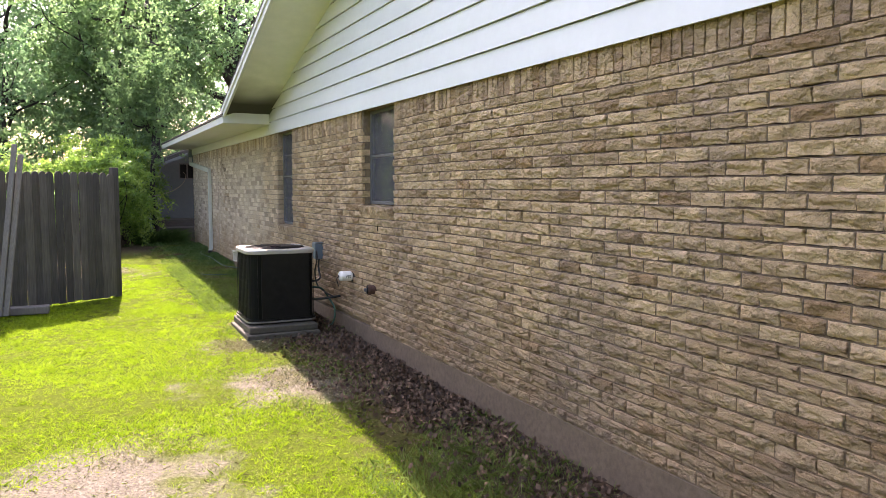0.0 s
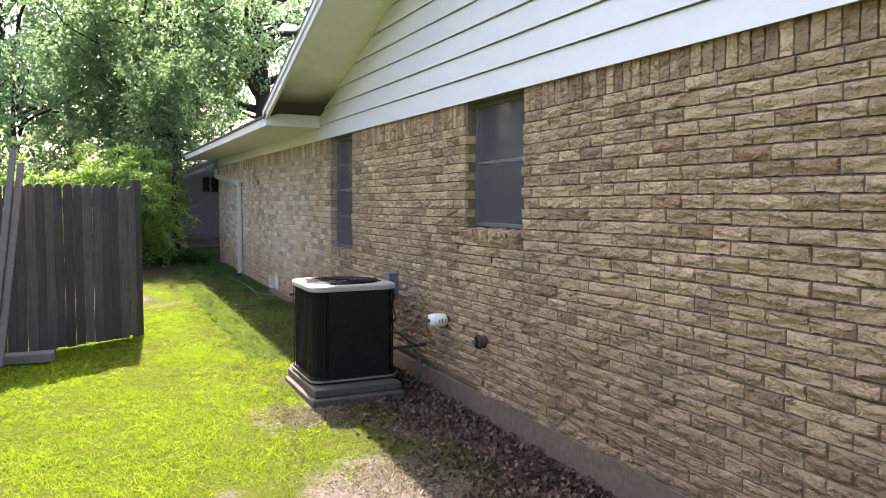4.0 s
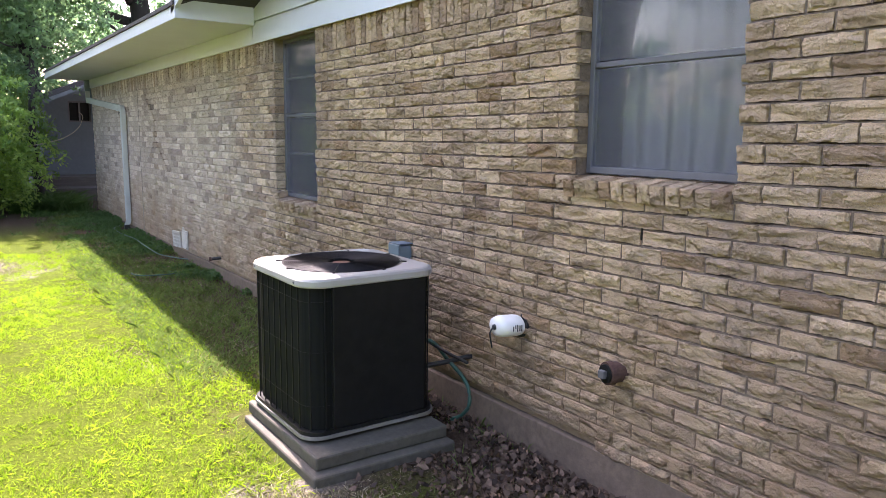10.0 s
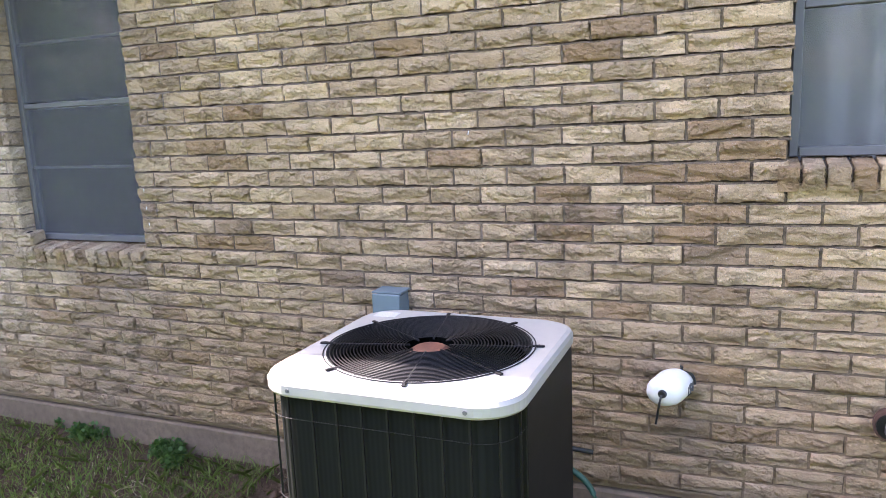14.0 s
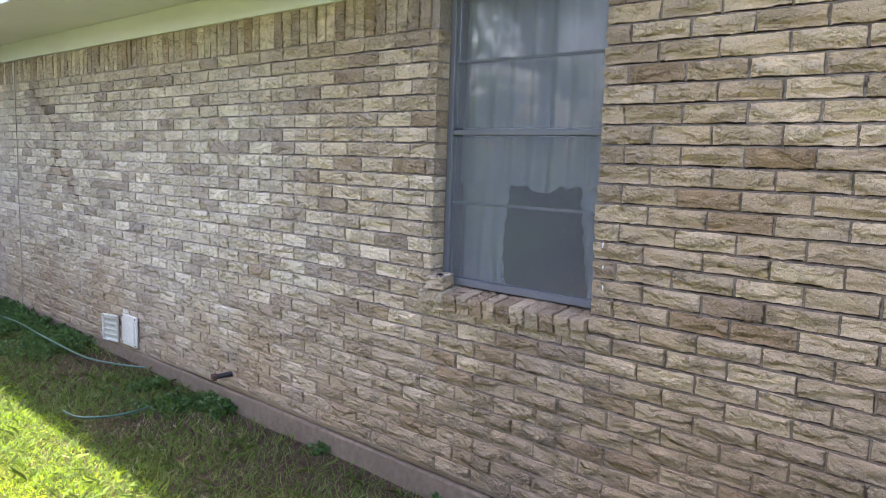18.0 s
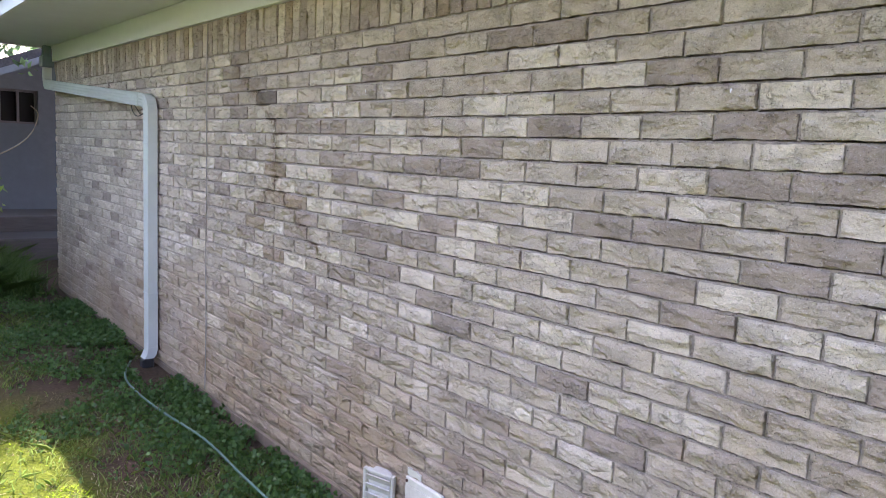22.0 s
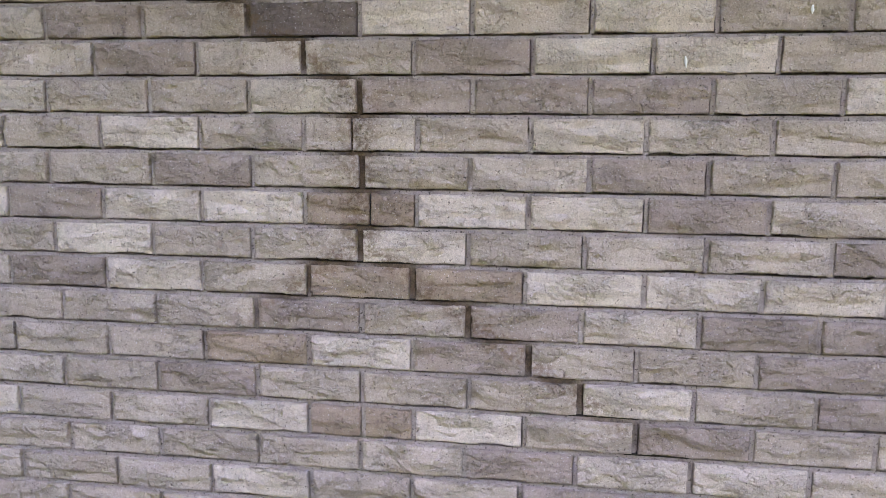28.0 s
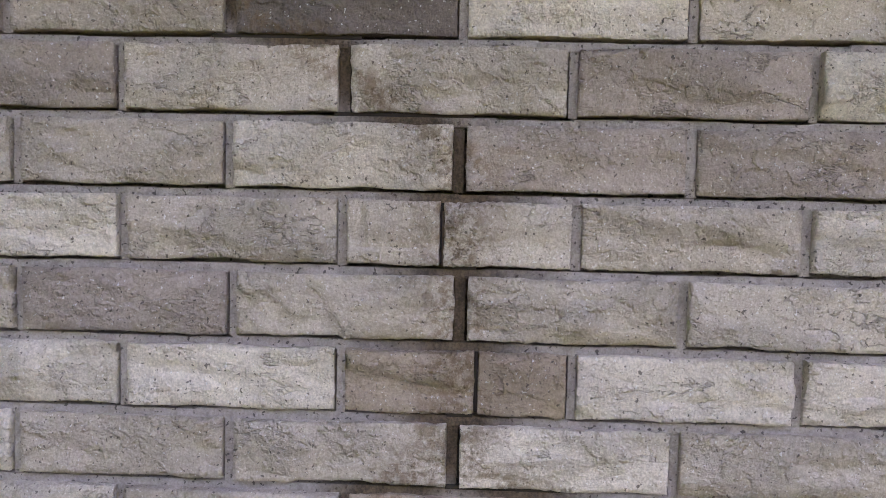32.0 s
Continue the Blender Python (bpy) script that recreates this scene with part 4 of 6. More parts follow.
AC_X, AC_Y, AC_Z0, AC_Z1 = 1.905, 7.955, 0.064, 0.835


def build_condenser():
    ac = empty("air_conditioner", "black louvred air-conditioning condenser with a white lid on a concrete pad", "air conditioner", at=(AC_X, AC_Y, AC_Z0))
    off = Vector((-AC_X, -AC_Y, -AC_Z0))

    def at(ob):
        ob.location = off
        return ob
    h = 0.354
    at(part("base_pan", prism([(rounded_rect(AC_X, AC_Y, h + 0.012, h + 0.012, 0.10), AC_Z0 + 0.0165), (rounded_rect(AC_X, AC_Y, h + 0.012, h + 0.012, 0.10), AC_Z0 + 0.035)]), BLACK_METAL, ac, smooth=False))
    at(part("coil_body", prism([(rounded_rect(AC_X, AC_Y, h - 0.014, h - 0.014, 0.09), AC_Z0 + 0.036), (rounded_rect(AC_X, AC_Y, h - 0.014, h - 0.014, 0.09), AC_Z1 - 0.048), (rounded_rect(AC_X, AC_Y, h - 0.040, h - 0.040, 0.075), AC_Z1 - 0.048), (rounded_rect(AC_X, AC_Y, h - 0.040, h - 0.040, 0.075), AC_Z1 - 0.34)]), COIL, ac, "black finned coil"))
    # upright guard ribs all round
    path = rounded_rect(AC_X, AC_Y, h, h, 0.10, 10)
    length = [0]
    for p, q in zip(path, path[1:] + path[:1]):
        length.append(length[-1] + math.dist(p, q))
    total = length[-1]
    count = 36
    for k in range(count):
        s = total * k / count
        i = max(j for j in range(len(path)) if length[j] <= s)
        t = (s - length[i]) / (length[i + 1] - length[i])
        p, q = path[i], path[(i + 1) % len(path)]
        x, y = p[0] + (q[0] - p[0]) * t, p[1] + (q[1] - p[1]) * t
        ang = math.atan2(y - AC_Y, x - AC_X)
        if y < AC_Y - h + 0.02 and -0.21 < x - AC_X < 0.27:
            continue
        bm = box_bm(-0.003, 0.003, -0.003, 0.003, AC_Z0 + 0.036, AC_Z1 - 0.048)
        d = math.degrees(math.atan2(q[1] - p[1], q[0] - p[0]))
        bmesh.ops.transform(bm, matrix=pose(x, y, 0, 0, 0, d + 90), verts=bm.verts)
        at(part("guard_rib", bm, BLACK_METAL, ac))
    for z in (AC_Z0 + 0.16, AC_Z0 + 0.42, AC_Z0 + 0.66):
        at(tube("guard_wire", [(x, y, z) for x, y in rounded_rect(AC_X, AC_Y, h + 0.004, h + 0.004, 0.10, 6)], 0.0010, BLACK_METAL, ac, closed=True, sides=5))
    at(part("access_panel", box_bm(AC_X - 0.225, AC_X + 0.285, AC_Y - h - 0.006, AC_Y - h + 0.016, AC_Z0 + 0.036, AC_Z1 - 0.048, 0.004, 2), BLACK_METAL, ac, "plain black sheet-metal panel"))
    for fx, fy in ((-1, -1), (1, -1), (1, 1), (-1, 1)):
        at(part("foot", cyl_bm((AC_X + fx * 0.26, AC_Y + fy * 0.26, 0.0465), (AC_X + fx * 0.26, AC_Y + fy * 0.26, AC_Z0 + 0.0004), 0.028, n=12), DARK_INSIDE, ac))
    at(part("pan_rim", prism([(rounded_rect(AC_X, AC_Y, h + 0.020, h + 0.020, 0.105), AC_Z0 + 0.0005), (rounded_rect(AC_X, AC_Y, h + 0.020, h + 0.020, 0.105), AC_Z0 + 0.016)]), PAN_GREY, ac, "scuffed grey base rim"))
    # lid: a rounded white pan with a round opening
    outer = h + 0.016
    n = 144

    def even_rect(cx, cy, hx, hy, r, n):
        """The same outline, by even angles, so that it can be joined to a circle."""
        out = []
        for k in range(n):
            a = 2 * math.pi * (k + 0.5) / n
            lo, hi = 0.0, 2.0 * hx
            for _ in range(40):
                t = (lo + hi) / 2
                qx, qy = max(abs(t * math.cos(a)) - (hx - r), 0.0), max(abs(t * math.sin(a)) - (hy - r), 0.0)
                lo, hi = (t, hi) if math.hypot(qx, qy) < r else (lo, t)
            out.append((cx + t * math.cos(a), cy + t * math.sin(a)))
        return out
    rings = [(even_rect(AC_X, AC_Y, outer - 0.004, outer - 0.004, 0.12, n), AC_Z1 - 0.047), (even_rect(AC_X, AC_Y, outer, outer, 0.12, n), AC_Z1 - 0.040),
             (even_rect(AC_X, AC_Y, outer, outer, 0.12, n), AC_Z1 - 0.016), (even_rect(AC_X, AC_Y, outer - 0.006, outer - 0.006, 0.118, n), AC_Z1 - 0.005),
             (even_rect(AC_X, AC_Y, outer - 0.018, outer - 0.018, 0.11, n), AC_Z1)]
    bm = bmesh.new()
    loops = [[bm.verts.new((x, y, z)) for x, y in pts] for pts, z in rings]
    m = len(loops[0])

    def round_loop(r, z):
        out = []
        for x, y in rings[0][0]:
            a = math.atan2(y - AC_Y, x - AC_X)
            out.append(bm.verts.new((AC_X + r * math.cos(a), AC_Y + r * math.sin(a), z)))
        return out
    loops.append(round_loop(0.315, AC_Z1 + 0.001))
    loops.append(round_loop(0.300, AC_Z1 + 0.004))
    loops.append(round_loop(0.290, AC_Z1 - 0.008))
    loops.append(round_loop(0.288, AC_Z1 - 0.046))
    for a, b in zip(loops, loops[1:]):
        for i in range(m):
            bm.faces.new((a[i], a[(i + 1) % m], b[(i + 1) % m], b[i]))
    for i in range(m):
        bm.faces.new((loops[-1][i], loops[-1][(i + 1) % m], loops[0][(i + 1) % m], loops[0][i]))
    lid = at(part("lid", bm, WHITE_METAL, ac, "white painted steel lid", smooth=False))
    # the throat of the fan opening is black
    lid.data.materials.append(DARK_INSIDE)
    for face in lid.data.polygons:
        if math.hypot(face.center.x - AC_X, face.center.y - AC_Y) < 0.2965 and face.center.z > AC_Z1 - 0.0465:
            face.material_index = 1
    at(part("label_plate", box_bm(AC_X + 0.25, AC_X + 0.31, AC_Y + 0.24, AC_Y + 0.32, AC_Z1 + 0.001, AC_Z1 + 0.002), PRINT_PALE, ac, "pale grey printed rating label"))
    for a, b in ((-0.331, -0.25), (0.331, -0.25), (0.331, 0.25), (-0.331, 0.25)):
        at(part("lid_screw", cyl_bm((AC_X + a * 1.115, AC_Y + b, AC_Z1 - 0.028), (AC_X + a * 1.128, AC_Y + b, AC_Z1 - 0.028), 0.006, n=8), ALUMINIUM, ac))
    # dark well, motor, blades
    at(part("fan_well", prism([(rounded_rect(AC_X, AC_Y, 0.285, 0.285, 0.284, 8), AC_Z1 - 0.30), (rounded_rect(AC_X, AC_Y, 0.285, 0.285, 0.284, 8), AC_Z1 - 0.29)]), DARK_INSIDE, ac))
    motor = at(part("motor", prism([(rounded_rect(AC_X, AC_Y, 0.065, 0.065, 0.064, 8), AC_Z1 - 0.16), (rounded_rect(AC_X, AC_Y, 0.062, 0.062, 0.061, 8), AC_Z1 - 0.012), (rounded_rect(AC_X, AC_Y, 0.045, 0.045, 0.044, 8), AC_Z1 - 0.002)]), COPPER_PAINT, ac, "reddish fan motor", smooth=False))
    for k in range(3):
        bm = bmesh.new()
        vs = []
        for i in range(5):
            r = 0.07 + 0.20 * i / 4
            wid = 0.07 + 0.10 * i / 4
            for s in (-1, 1):
                vs.append(bm.verts.new((r, s * wid, -0.035 * s)))
        for i in range(4):
            bm.faces.new((vs[2 * i], vs[2 * i + 1], vs[2 * i + 3], vs[2 * i + 2]))
        bmesh.ops.solidify(bm, geom=bm.faces[:], thickness=0.003)
        bmesh.ops.transform(bm, matrix=pose(AC_X, AC_Y, AC_Z1 - 0.20, 0, 0, 25 + 120 * k), verts=bm.verts)
        at(part("fan_blade", bm, DARK_INSIDE, ac))
    # wire grille: rings and spokes, domed a little
    grille = at(new("fan_grille"))
    grille.parent = ac
    grille.location = off
    grille["label"] = "black spiral wire fan guard"
    for k in range(25):
        r = 0.075 + 0.237 * k / 24
        z = AC_Z1 + 0.004 + 0.001 * (1 - (r / 0.325) ** 2)
        tube("guard_ring", [(AC_X + r * math.cos(a), AC_Y + r * math.sin(a), z) for a in np.linspace(0, 2 * math.pi, 56, endpoint=False)], 0.0019, BLACK_WIRE, grille, closed=True, sides=5)
    for k in range(8):
        a = radians(12 + 45 * k)
        tube("guard_spoke", [(AC_X + r * math.cos(a), AC_Y + r * math.sin(a), AC_Z1 + 0.0015 + 0.001 * (1 - (r / 0.36) ** 2) if r < 0.29 else AC_Z1 + 0.0065) for r in np.linspace(0.06, 0.325, 8)], 0.0038, BLACK_WIRE, grille, sides=6)
        at(part("spoke_clip", box_bm(-0.012, 0.012, -0.006, 0.006, 0, 0.006, 0.002), BLACK_WIRE, ac)).matrix_basis = Matrix.Translation(off) @ pose(AC_X + 0.326 * math.cos(a), AC_Y + 0.326 * math.sin(a), AC_Z1 + 0.002, 0, 0, math.degrees(a))


def coil_material():
    m, nt, nodes, b = material("coil_fins")
    p = position(nt)
    s = maths(nt, "SINE", maths(nt, "MULTIPLY", maths(nt, "ADD", p[0], p[1]), 420.0))
    link(nt, mix(nt, ramp(nt, s, -1, 1), (0.005, 0.006, 0.005), (0.008, 0.009, 0.008)), b.inputs["Base Color"])
    b.inputs["Roughness"].default_value = 0.8
    b.inputs["Specular IOR Level"].default_value = 0.15
    return m


COIL = coil_material()
PAN_GREY = simple("pan_grey", (0.21, 0.20, 0.175), 0.6, vary=0.15, scale=30, dirt=(0.13, 0.115, 0.09))
PRINT_PALE = simple("rating_label", (0.55, 0.55, 0.53), 0.5, vary=0.2, scale=160)
build_condenser()


def build_pads():
    def slab_pad(x0, x1, y0, y1, z0, z1, label):
        bm = box_bm(x0, x1, y0, y1, z0, z1, 0.012, 2)
        tagged(part("equipment_pad", bm, PAD), label, "concrete pad", group="stacked equipment pads")
    slab_pad(1.485, 2.25, 7.40, 8.30, -0.20, -0.020, "wide lower concrete pad sunk in the lawn")
    slab_pad(1.520, 2.240, 7.458, 8.33, -0.0195, 0.046, "upper concrete pad under the condenser")


build_pads()


# ---- things on the wall ----
def build_disconnect():
    box = empty("electrical_box", "small grey steel electrical disconnect box on the brick", "electrical box", at=(WALL_X, 8.39, 0.68))
    o = (-WALL_X, -8.39, -0.68)
    for name, bm in (("box_body", box_bm(WALL_X - 0.095, WALL_X - 0.006, 8.335, 8.445, 0.64, 0.822, 0.004)),
                     ("box_lid", box_bm(WALL_X - 0.106, WALL_X - 0.096, 8.329, 8.451, 0.645, 0.828, 0.004)),
                     ("hinge_cap", box_bm(WALL_X - 0.10, WALL_X - 0.004, 8.327, 8.453, 0.8285, 0.836, 0.002))):
        part(name, bm, GREY_BOX, box).location = o
    tube("conduit", smooth_line([(WALL_X - 0.05, 8.36, 0.645), (WALL_X - 0.05, 8.39, 0.55), (WALL_X - 0.08, 8.25, 0.42), (WALL_X - 0.20, 8.20, 0.40)]), 0.012, CABLE_BLACK, box, "black flexible conduit").location = o
    # refrigerant line and a looping whip to the unit
    line = tube("refrigerant_line", smooth_line([(2.25, 7.88, 0.38), (2.40, 7.86, 0.36), (2.45, 7.76, 0.27), (2.47, 7.62, 0.18), (2.46, 7.57, 0.08), (2.45, 7.62, 0.0), (2.42, 7.68, -0.04)]), 0.011, HOSE_GREEN)
    tagged(line, "dark green insulated line looping down beside the wall", "pipe")
    line = tube("refrigerant_line", smooth_line([(2.25, 7.80, 0.25), (2.40, 7.76, 0.26), (2.56, 7.72, 0.28), (2.60, 7.72, 0.28)]), 0.014, CABLE_BLACK)
    tagged(line, "black foam-wrapped pipe entering the brick", "pipe")
    line = tube("whip_cable", smooth_line([(2.50, 8.33, 0.66), (2.42, 8.10, 0.76), (2.40, 8.02, 0.66), (2.40, 8.10, 0.52), (2.41, 8.05, 0.38), (2.42, 7.80, 0.33), (2.45, 7.58, 0.30)]), 0.009, CABLE_BLACK)
    tagged(line, "black electrical whip looping beside the condenser", "cable")


def build_dryer_vent():
    """A white plastic bottle-shaped cover on a stub out of the wall."""
    v = empty("wall_fixture", "white plastic rounded cover on a wall outlet with a black cable", "wall fixture", at=(2.58, 7.34, 0.55))
    o = (-2.58, -7.34, -0.55)
    bm = bmesh.new()
    prof = [(0.0, 0.0), (0.045, 0.0), (0.062, 0.012), (0.066, 0.03), (0.066, 0.10), (0.058, 0.122), (0.03, 0.13), (0.0, 0.131)]
    n = 24
    ringv = []
    for r, d in prof:
        ringv.append([bm.verts.new((WALL_X - 0.012 - d, 7.31 + d * 0.25 + r * 0.98 * math.cos(2 * math.pi * k / n), 0.552 + r * 0.82 * math.sin(2 * math.pi * k / n))) for k in range(n)])
    for a, b in zip(ringv, ringv[1:]):
        for k in range(n):
            bm.faces.new((a[k], a[(k + 1) % n], b[(k + 1) % n], b[k]))
    bmesh.ops.remove_doubles(bm, verts=bm.verts, dist=0.0005)
    part("cover", bm, WHITE_PLASTIC, v, smooth=True).location = o
    part("wall_flange", cyl_bm((WALL_X + 0.02, 7.305, 0.55), (WALL_X - 0.014, 7.305, 0.55), 0.06, n=20), CABLE_BLACK, v, "dark rubber flange").location = o
    part("outlet", cyl_bm((WALL_X - 0.140, 7.345, 0.55), (WALL_X - 0.150, 7.347, 0.55), 0.016, 0.012, 14), CABLE_BLACK, v, "black outlet").location = o
    tube("lead", smooth_line([(WALL_X - 0.15, 7.347, 0.548), (WALL_X - 0.165, 7.352, 0.52), (WALL_X - 0.15, 7.36, 0.47), (WALL_X - 0.14, 7.365, 0.44)]), 0.004, CABLE_BLACK, v, "thin black lead").location = o
    for k, (d, low, high) in enumerate(((0.030, 0.535, 0.568), (0.040, 0.538, 0.566), (0.052, 0.534, 0.570), (0.062, 0.550, 0.568), (0.074, 0.536, 0.562))):
        part("printed_bar", box_bm(WALL_X - 0.016 - d, WALL_X - 0.012 - d, 7.2435 + 0.25 * d, 7.2475 + 0.25 * d, low, high), PRINT, v, "dark printed mark").location = o


def build_cleanout():
    c = empty("drain_cleanout", "rusty brown capped drain pipe stub in the brick", "pipe", at=(2.58, 6.65, 0.49))
    o = (-2.58, -6.65, -0.49)
    part("pipe_stub", cyl_bm((WALL_X + 0.03, 6.65, 0.49), (WALL_X - 0.05, 6.66, 0.49), 0.047, 0.045, 24), RUST, c).location = o
    part("collar", cyl_bm((WALL_X - 0.0505, 6.66, 0.49), (WALL_X - 0.075, 6.665, 0.49), 0.053, 0.050, 24), RUST, c).location = o
    part("plug", cyl_bm((WALL_X - 0.0755, 6.665, 0.49), (WALL_X - 0.085, 6.667, 0.49), 0.042, 0.040, 20), BLACK_METAL, c, "dark screwed plug").location = o
    part("plug_nut", box_bm(WALL_X - 0.108, WALL_X - 0.0855, 6.650, 6.684, 0.473, 0.507, 0.003), ALUMINIUM, c, "worn square nut").location = o


def build_vents():
    v = empty("vent_cover", "white plastic louvred vent hood tilted beside a cover plate", "vent", group="low wall vents", at=(2.58, 13.62, 0.21))
    m = pose(WALL_X - 0.035, 13.60, 0.222, 4, -7, 22)
    for name, args in (("hood_frame", (-0.022, 0.0, -0.072, -0.058, -0.10, 0.10)), ("hood_frame", (-0.022, 0.0, 0.058, 0.072, -0.10, 0.10)),
                       ("hood_frame", (-0.022, 0.0, -0.0575, 0.0575, 0.085, 0.10)), ("hood_frame", (-0.022, 0.0, -0.0575, 0.0575, -0.10, -0.085))):
        bm = box_bm(*args, 0.003)
        bmesh.ops.transform(bm, matrix=Matrix.Translation((-2.58, -13.62, -0.21)) @ m, verts=bm.verts)
        part(name, bm, DIRTY_WHITE, v)
    for k in range(4):
        bm = box_bm(-0.018, -0.013, -0.057, 0.057, -0.082 + 0.042 * k, -0.044 + 0.042 * k, 0.001)
        bmesh.ops.transform(bm, matrix=Matrix.Translation((-2.58, -13.62, -0.21)) @ m @ pose(-0.0155, 0, -0.063 + 0.042 * k, 0, -24, 0) @ pose(0.0155, 0, 0.063 - 0.042 * k), verts=bm.verts)
        part("louvre", bm, DIRTY_WHITE, v)
    bm = box_bm(-0.012, 0.045, -0.05, 0.05, -0.08, 0.08)
    bmesh.ops.transform(bm, matrix=Matrix.Translation((-2.58, -13.62, -0.21)) @ m, verts=bm.verts)
    part("duct_collar", bm, DIRTY_WHITE, v)
    c = empty("cover_plate", "chipped dirty white cover plate patched with mortar on the brick", "vent cover", group="low wall vents", at=(2.58, 13.34, 0.235))
    o = (-2.58, -13.40, -0.32)
    part("plate", box_bm(WALL_X - 0.030, WALL_X - 0.012, 13.29, 13.51, 0.215, 0.435, 0.005), DIRTY_WHITE, c).location = o
    part("raised_panel", box_bm(WALL_X - 0.036, WALL_X - 0.0305, 13.315, 13.485, 0.24, 0.41, 0.002), DIRTY_WHITE, c).location = o
    for y, z in ((13.305, 0.23), (13.495, 0.23), (13.305, 0.42), (13.495, 0.42)):
        part("screw", cyl_bm((WALL_X - 0.0305, y, z), (WALL_X - 0.034, y, z), 0.006, n=8), RUST, c).location = o
    bm = box_bm(WALL_X - 0.018, WALL_X - 0.004, 13.43, 13.51, 0.437, 0.462)
    bmesh.ops.subdivide_edges(bm, edges=bm.edges[:], cuts=2, use_grid_fill=True)
    for q in bm.verts:
        q.co += Vector((0, 0.5, 1)) * 0.012 * noise.noise(q.co * 30)
    part("mortar_dab", bm, DIRTY_WHITE, c, "pale dab of mortar").location = o


def build_stub_pipe():
    p = empty("pipe_stub", "short dark iron pipe stub low on the brick", "pipe", at=(2.58, 12.07, 0.20))
    o = (-2.58, -12.07, -0.20)
    part("pipe", cyl_bm((WALL_X + 0.02, 12.07, 0.205), (WALL_X - 0.09, 12.10, 0.195), 0.016, n=14), CABLE_BLACK, p).location = o
    part("cap", cyl_bm((WALL_X - 0.0905, 12.10, 0.195), (WALL_X - 0.115, 12.107, 0.193), 0.022, n=14), RUST, p).location = o


def build_downspout():
    """A ribbed rectangular downspout with two elbows."""
    d = empty("downspout", "white ribbed aluminium downspout with a slanted run and a dark outlet", "downspout", at=(2.53, 16.28, 0.1))
    o = (-2.53, -16.28, -0.1)
    w, t = 0.088, 0.062
    prof = []
    for k in range(9):
        a = -w / 2 + w * k / 8
        prof.append((a, -t / 2 - (0.0024 if k % 2 else 0)))
    prof += [(w / 2, t / 2), (-w / 2, t / 2)]

    def sweep(name, pts, ups, mat=GUTTER, label=""):
        verts, faces = [], []
        n = len(prof)
        for i, p in enumerate(pts):
            p = Vector(p)
            a, b = Vector(pts[min(i + 1, len(pts) - 1)]), Vector(pts[max(i - 1, 0)])
            dirv = (a - b).normalized()
            out = Vector((-1, 0, 0))
            side = dirv.cross(out).normalized()
            for u, v in prof:
                verts.append(p + side * u - out * v)
        for i in range(len(pts) - 1):
            for k in range(n):
                l = (k + 1) % n
                faces.append((i * n + k, i * n + l, (i + 1) * n + l, (i + 1) * n + k))
        faces += [tuple(range(n))[::-1], tuple((len(pts) - 1) * n + k for k in range(n))]
        ob = mesh_object(name, verts, faces, mat, d, label)
        ob.location = o
        return ob
    x = WALL_X - 0.052
    y = 16.28
    sweep("lower_pipe", [(x, y, 0.19), (x, y, 0.56)], None)
    sweep("upper_pipe", [(x - 0.002, y, 0.561), (x - 0.002, y, 1.725)], None)
    sweep("elbow", smooth_line([(x - 0.002, y, 1.726), (x - 0.002, y + 0.004, 1.785), (x - 0.002, y + 0.05, 1.828), (x - 0.002, y + 0.15, 1.840)], 4), None)
    sweep("slanted_run", [(x - 0.004, y + 0.151, 1.840), (x - 0.004, 19.02, 2.035)], None)
    sweep("elbow", smooth_line([(x - 0.006, 19.021, 2.035), (x - 0.006, 19.11, 2.045), (x - 0.006, 19.15, 2.09), (x - 0.006, 19.15, 2.20)], 4), None)
    part("outlet_box", box_bm(x - 0.058, x + 0.040, 19.088, 19.212, 2.201, 2.305, 0.006), GREY_BOX, d, "dull grey gutter outlet").location = o
    sweep("neck", [(x - 0.008, 19.15, 2.306), (x - 0.008, 19.15, 2.398)], None, GREY_BOX)
    sweep("kick_out", smooth_line([(x, y, 0.189), (x - 0.002, y, 0.165), (x - 0.012, y, 0.135), (x - 0.026, y, 0.115)], 3), None)
    part("outlet", box_bm(x - 0.066, x + 0.012, y - 0.038, y + 0.038, 0.045, 0.110, 0.010), CABLE_BLACK, d, "black rubber outlet").location = o
    for z in (0.56, 1.555):
        part("strap", box_bm(x - 0.0372, x + 0.033, y - 0.0452, y + 0.0452, z - 0.005, z + 0.005, 0.001), GUTTER, d).location = o


build_disconnect()
build_dryer_vent()
build_cleanout()
build_vents()
build_stub_pipe()
build_downspout()

tagged(tube("wall_cable", smooth_line([(WALL_X - 0.012, 15.45, 2.24), (WALL_X - 0.02, 15.44, 1.98), (WALL_X - 0.012, 15.455, 1.6), (WALL_X - 0.018, 15.435, 1.29), (WALL_X - 0.013, 15.45, 0.9), (WALL_X - 0.016, 15.43, 0.5), (WALL_X - 0.016, 15.44, 0.12)]), 0.0035, CABLE_TAN), "thin tan cable hanging down the brick wall", "cable")
tagged(tube("loose_wire", smooth_line([(WALL_X - 0.02, 16.40, 1.84), (WALL_X - 0.03, 16.48, 1.76), (WALL_X - 0.035, 16.60, 1.735), (WALL_X - 0.03, 16.72, 1.77), (WALL_X - 0.02, 16.78, 1.83), (WALL_X - 0.03, 16.66, 1.80), (WALL_X - 0.035, 16.52, 1.745), (WALL_X - 0.03, 16.42, 1.79), (WALL_X - 0.02, 16.38, 1.85)]), 0.003, CABLE_BLACK), "thin black wire coiled behind the downspout elbow", "wire")
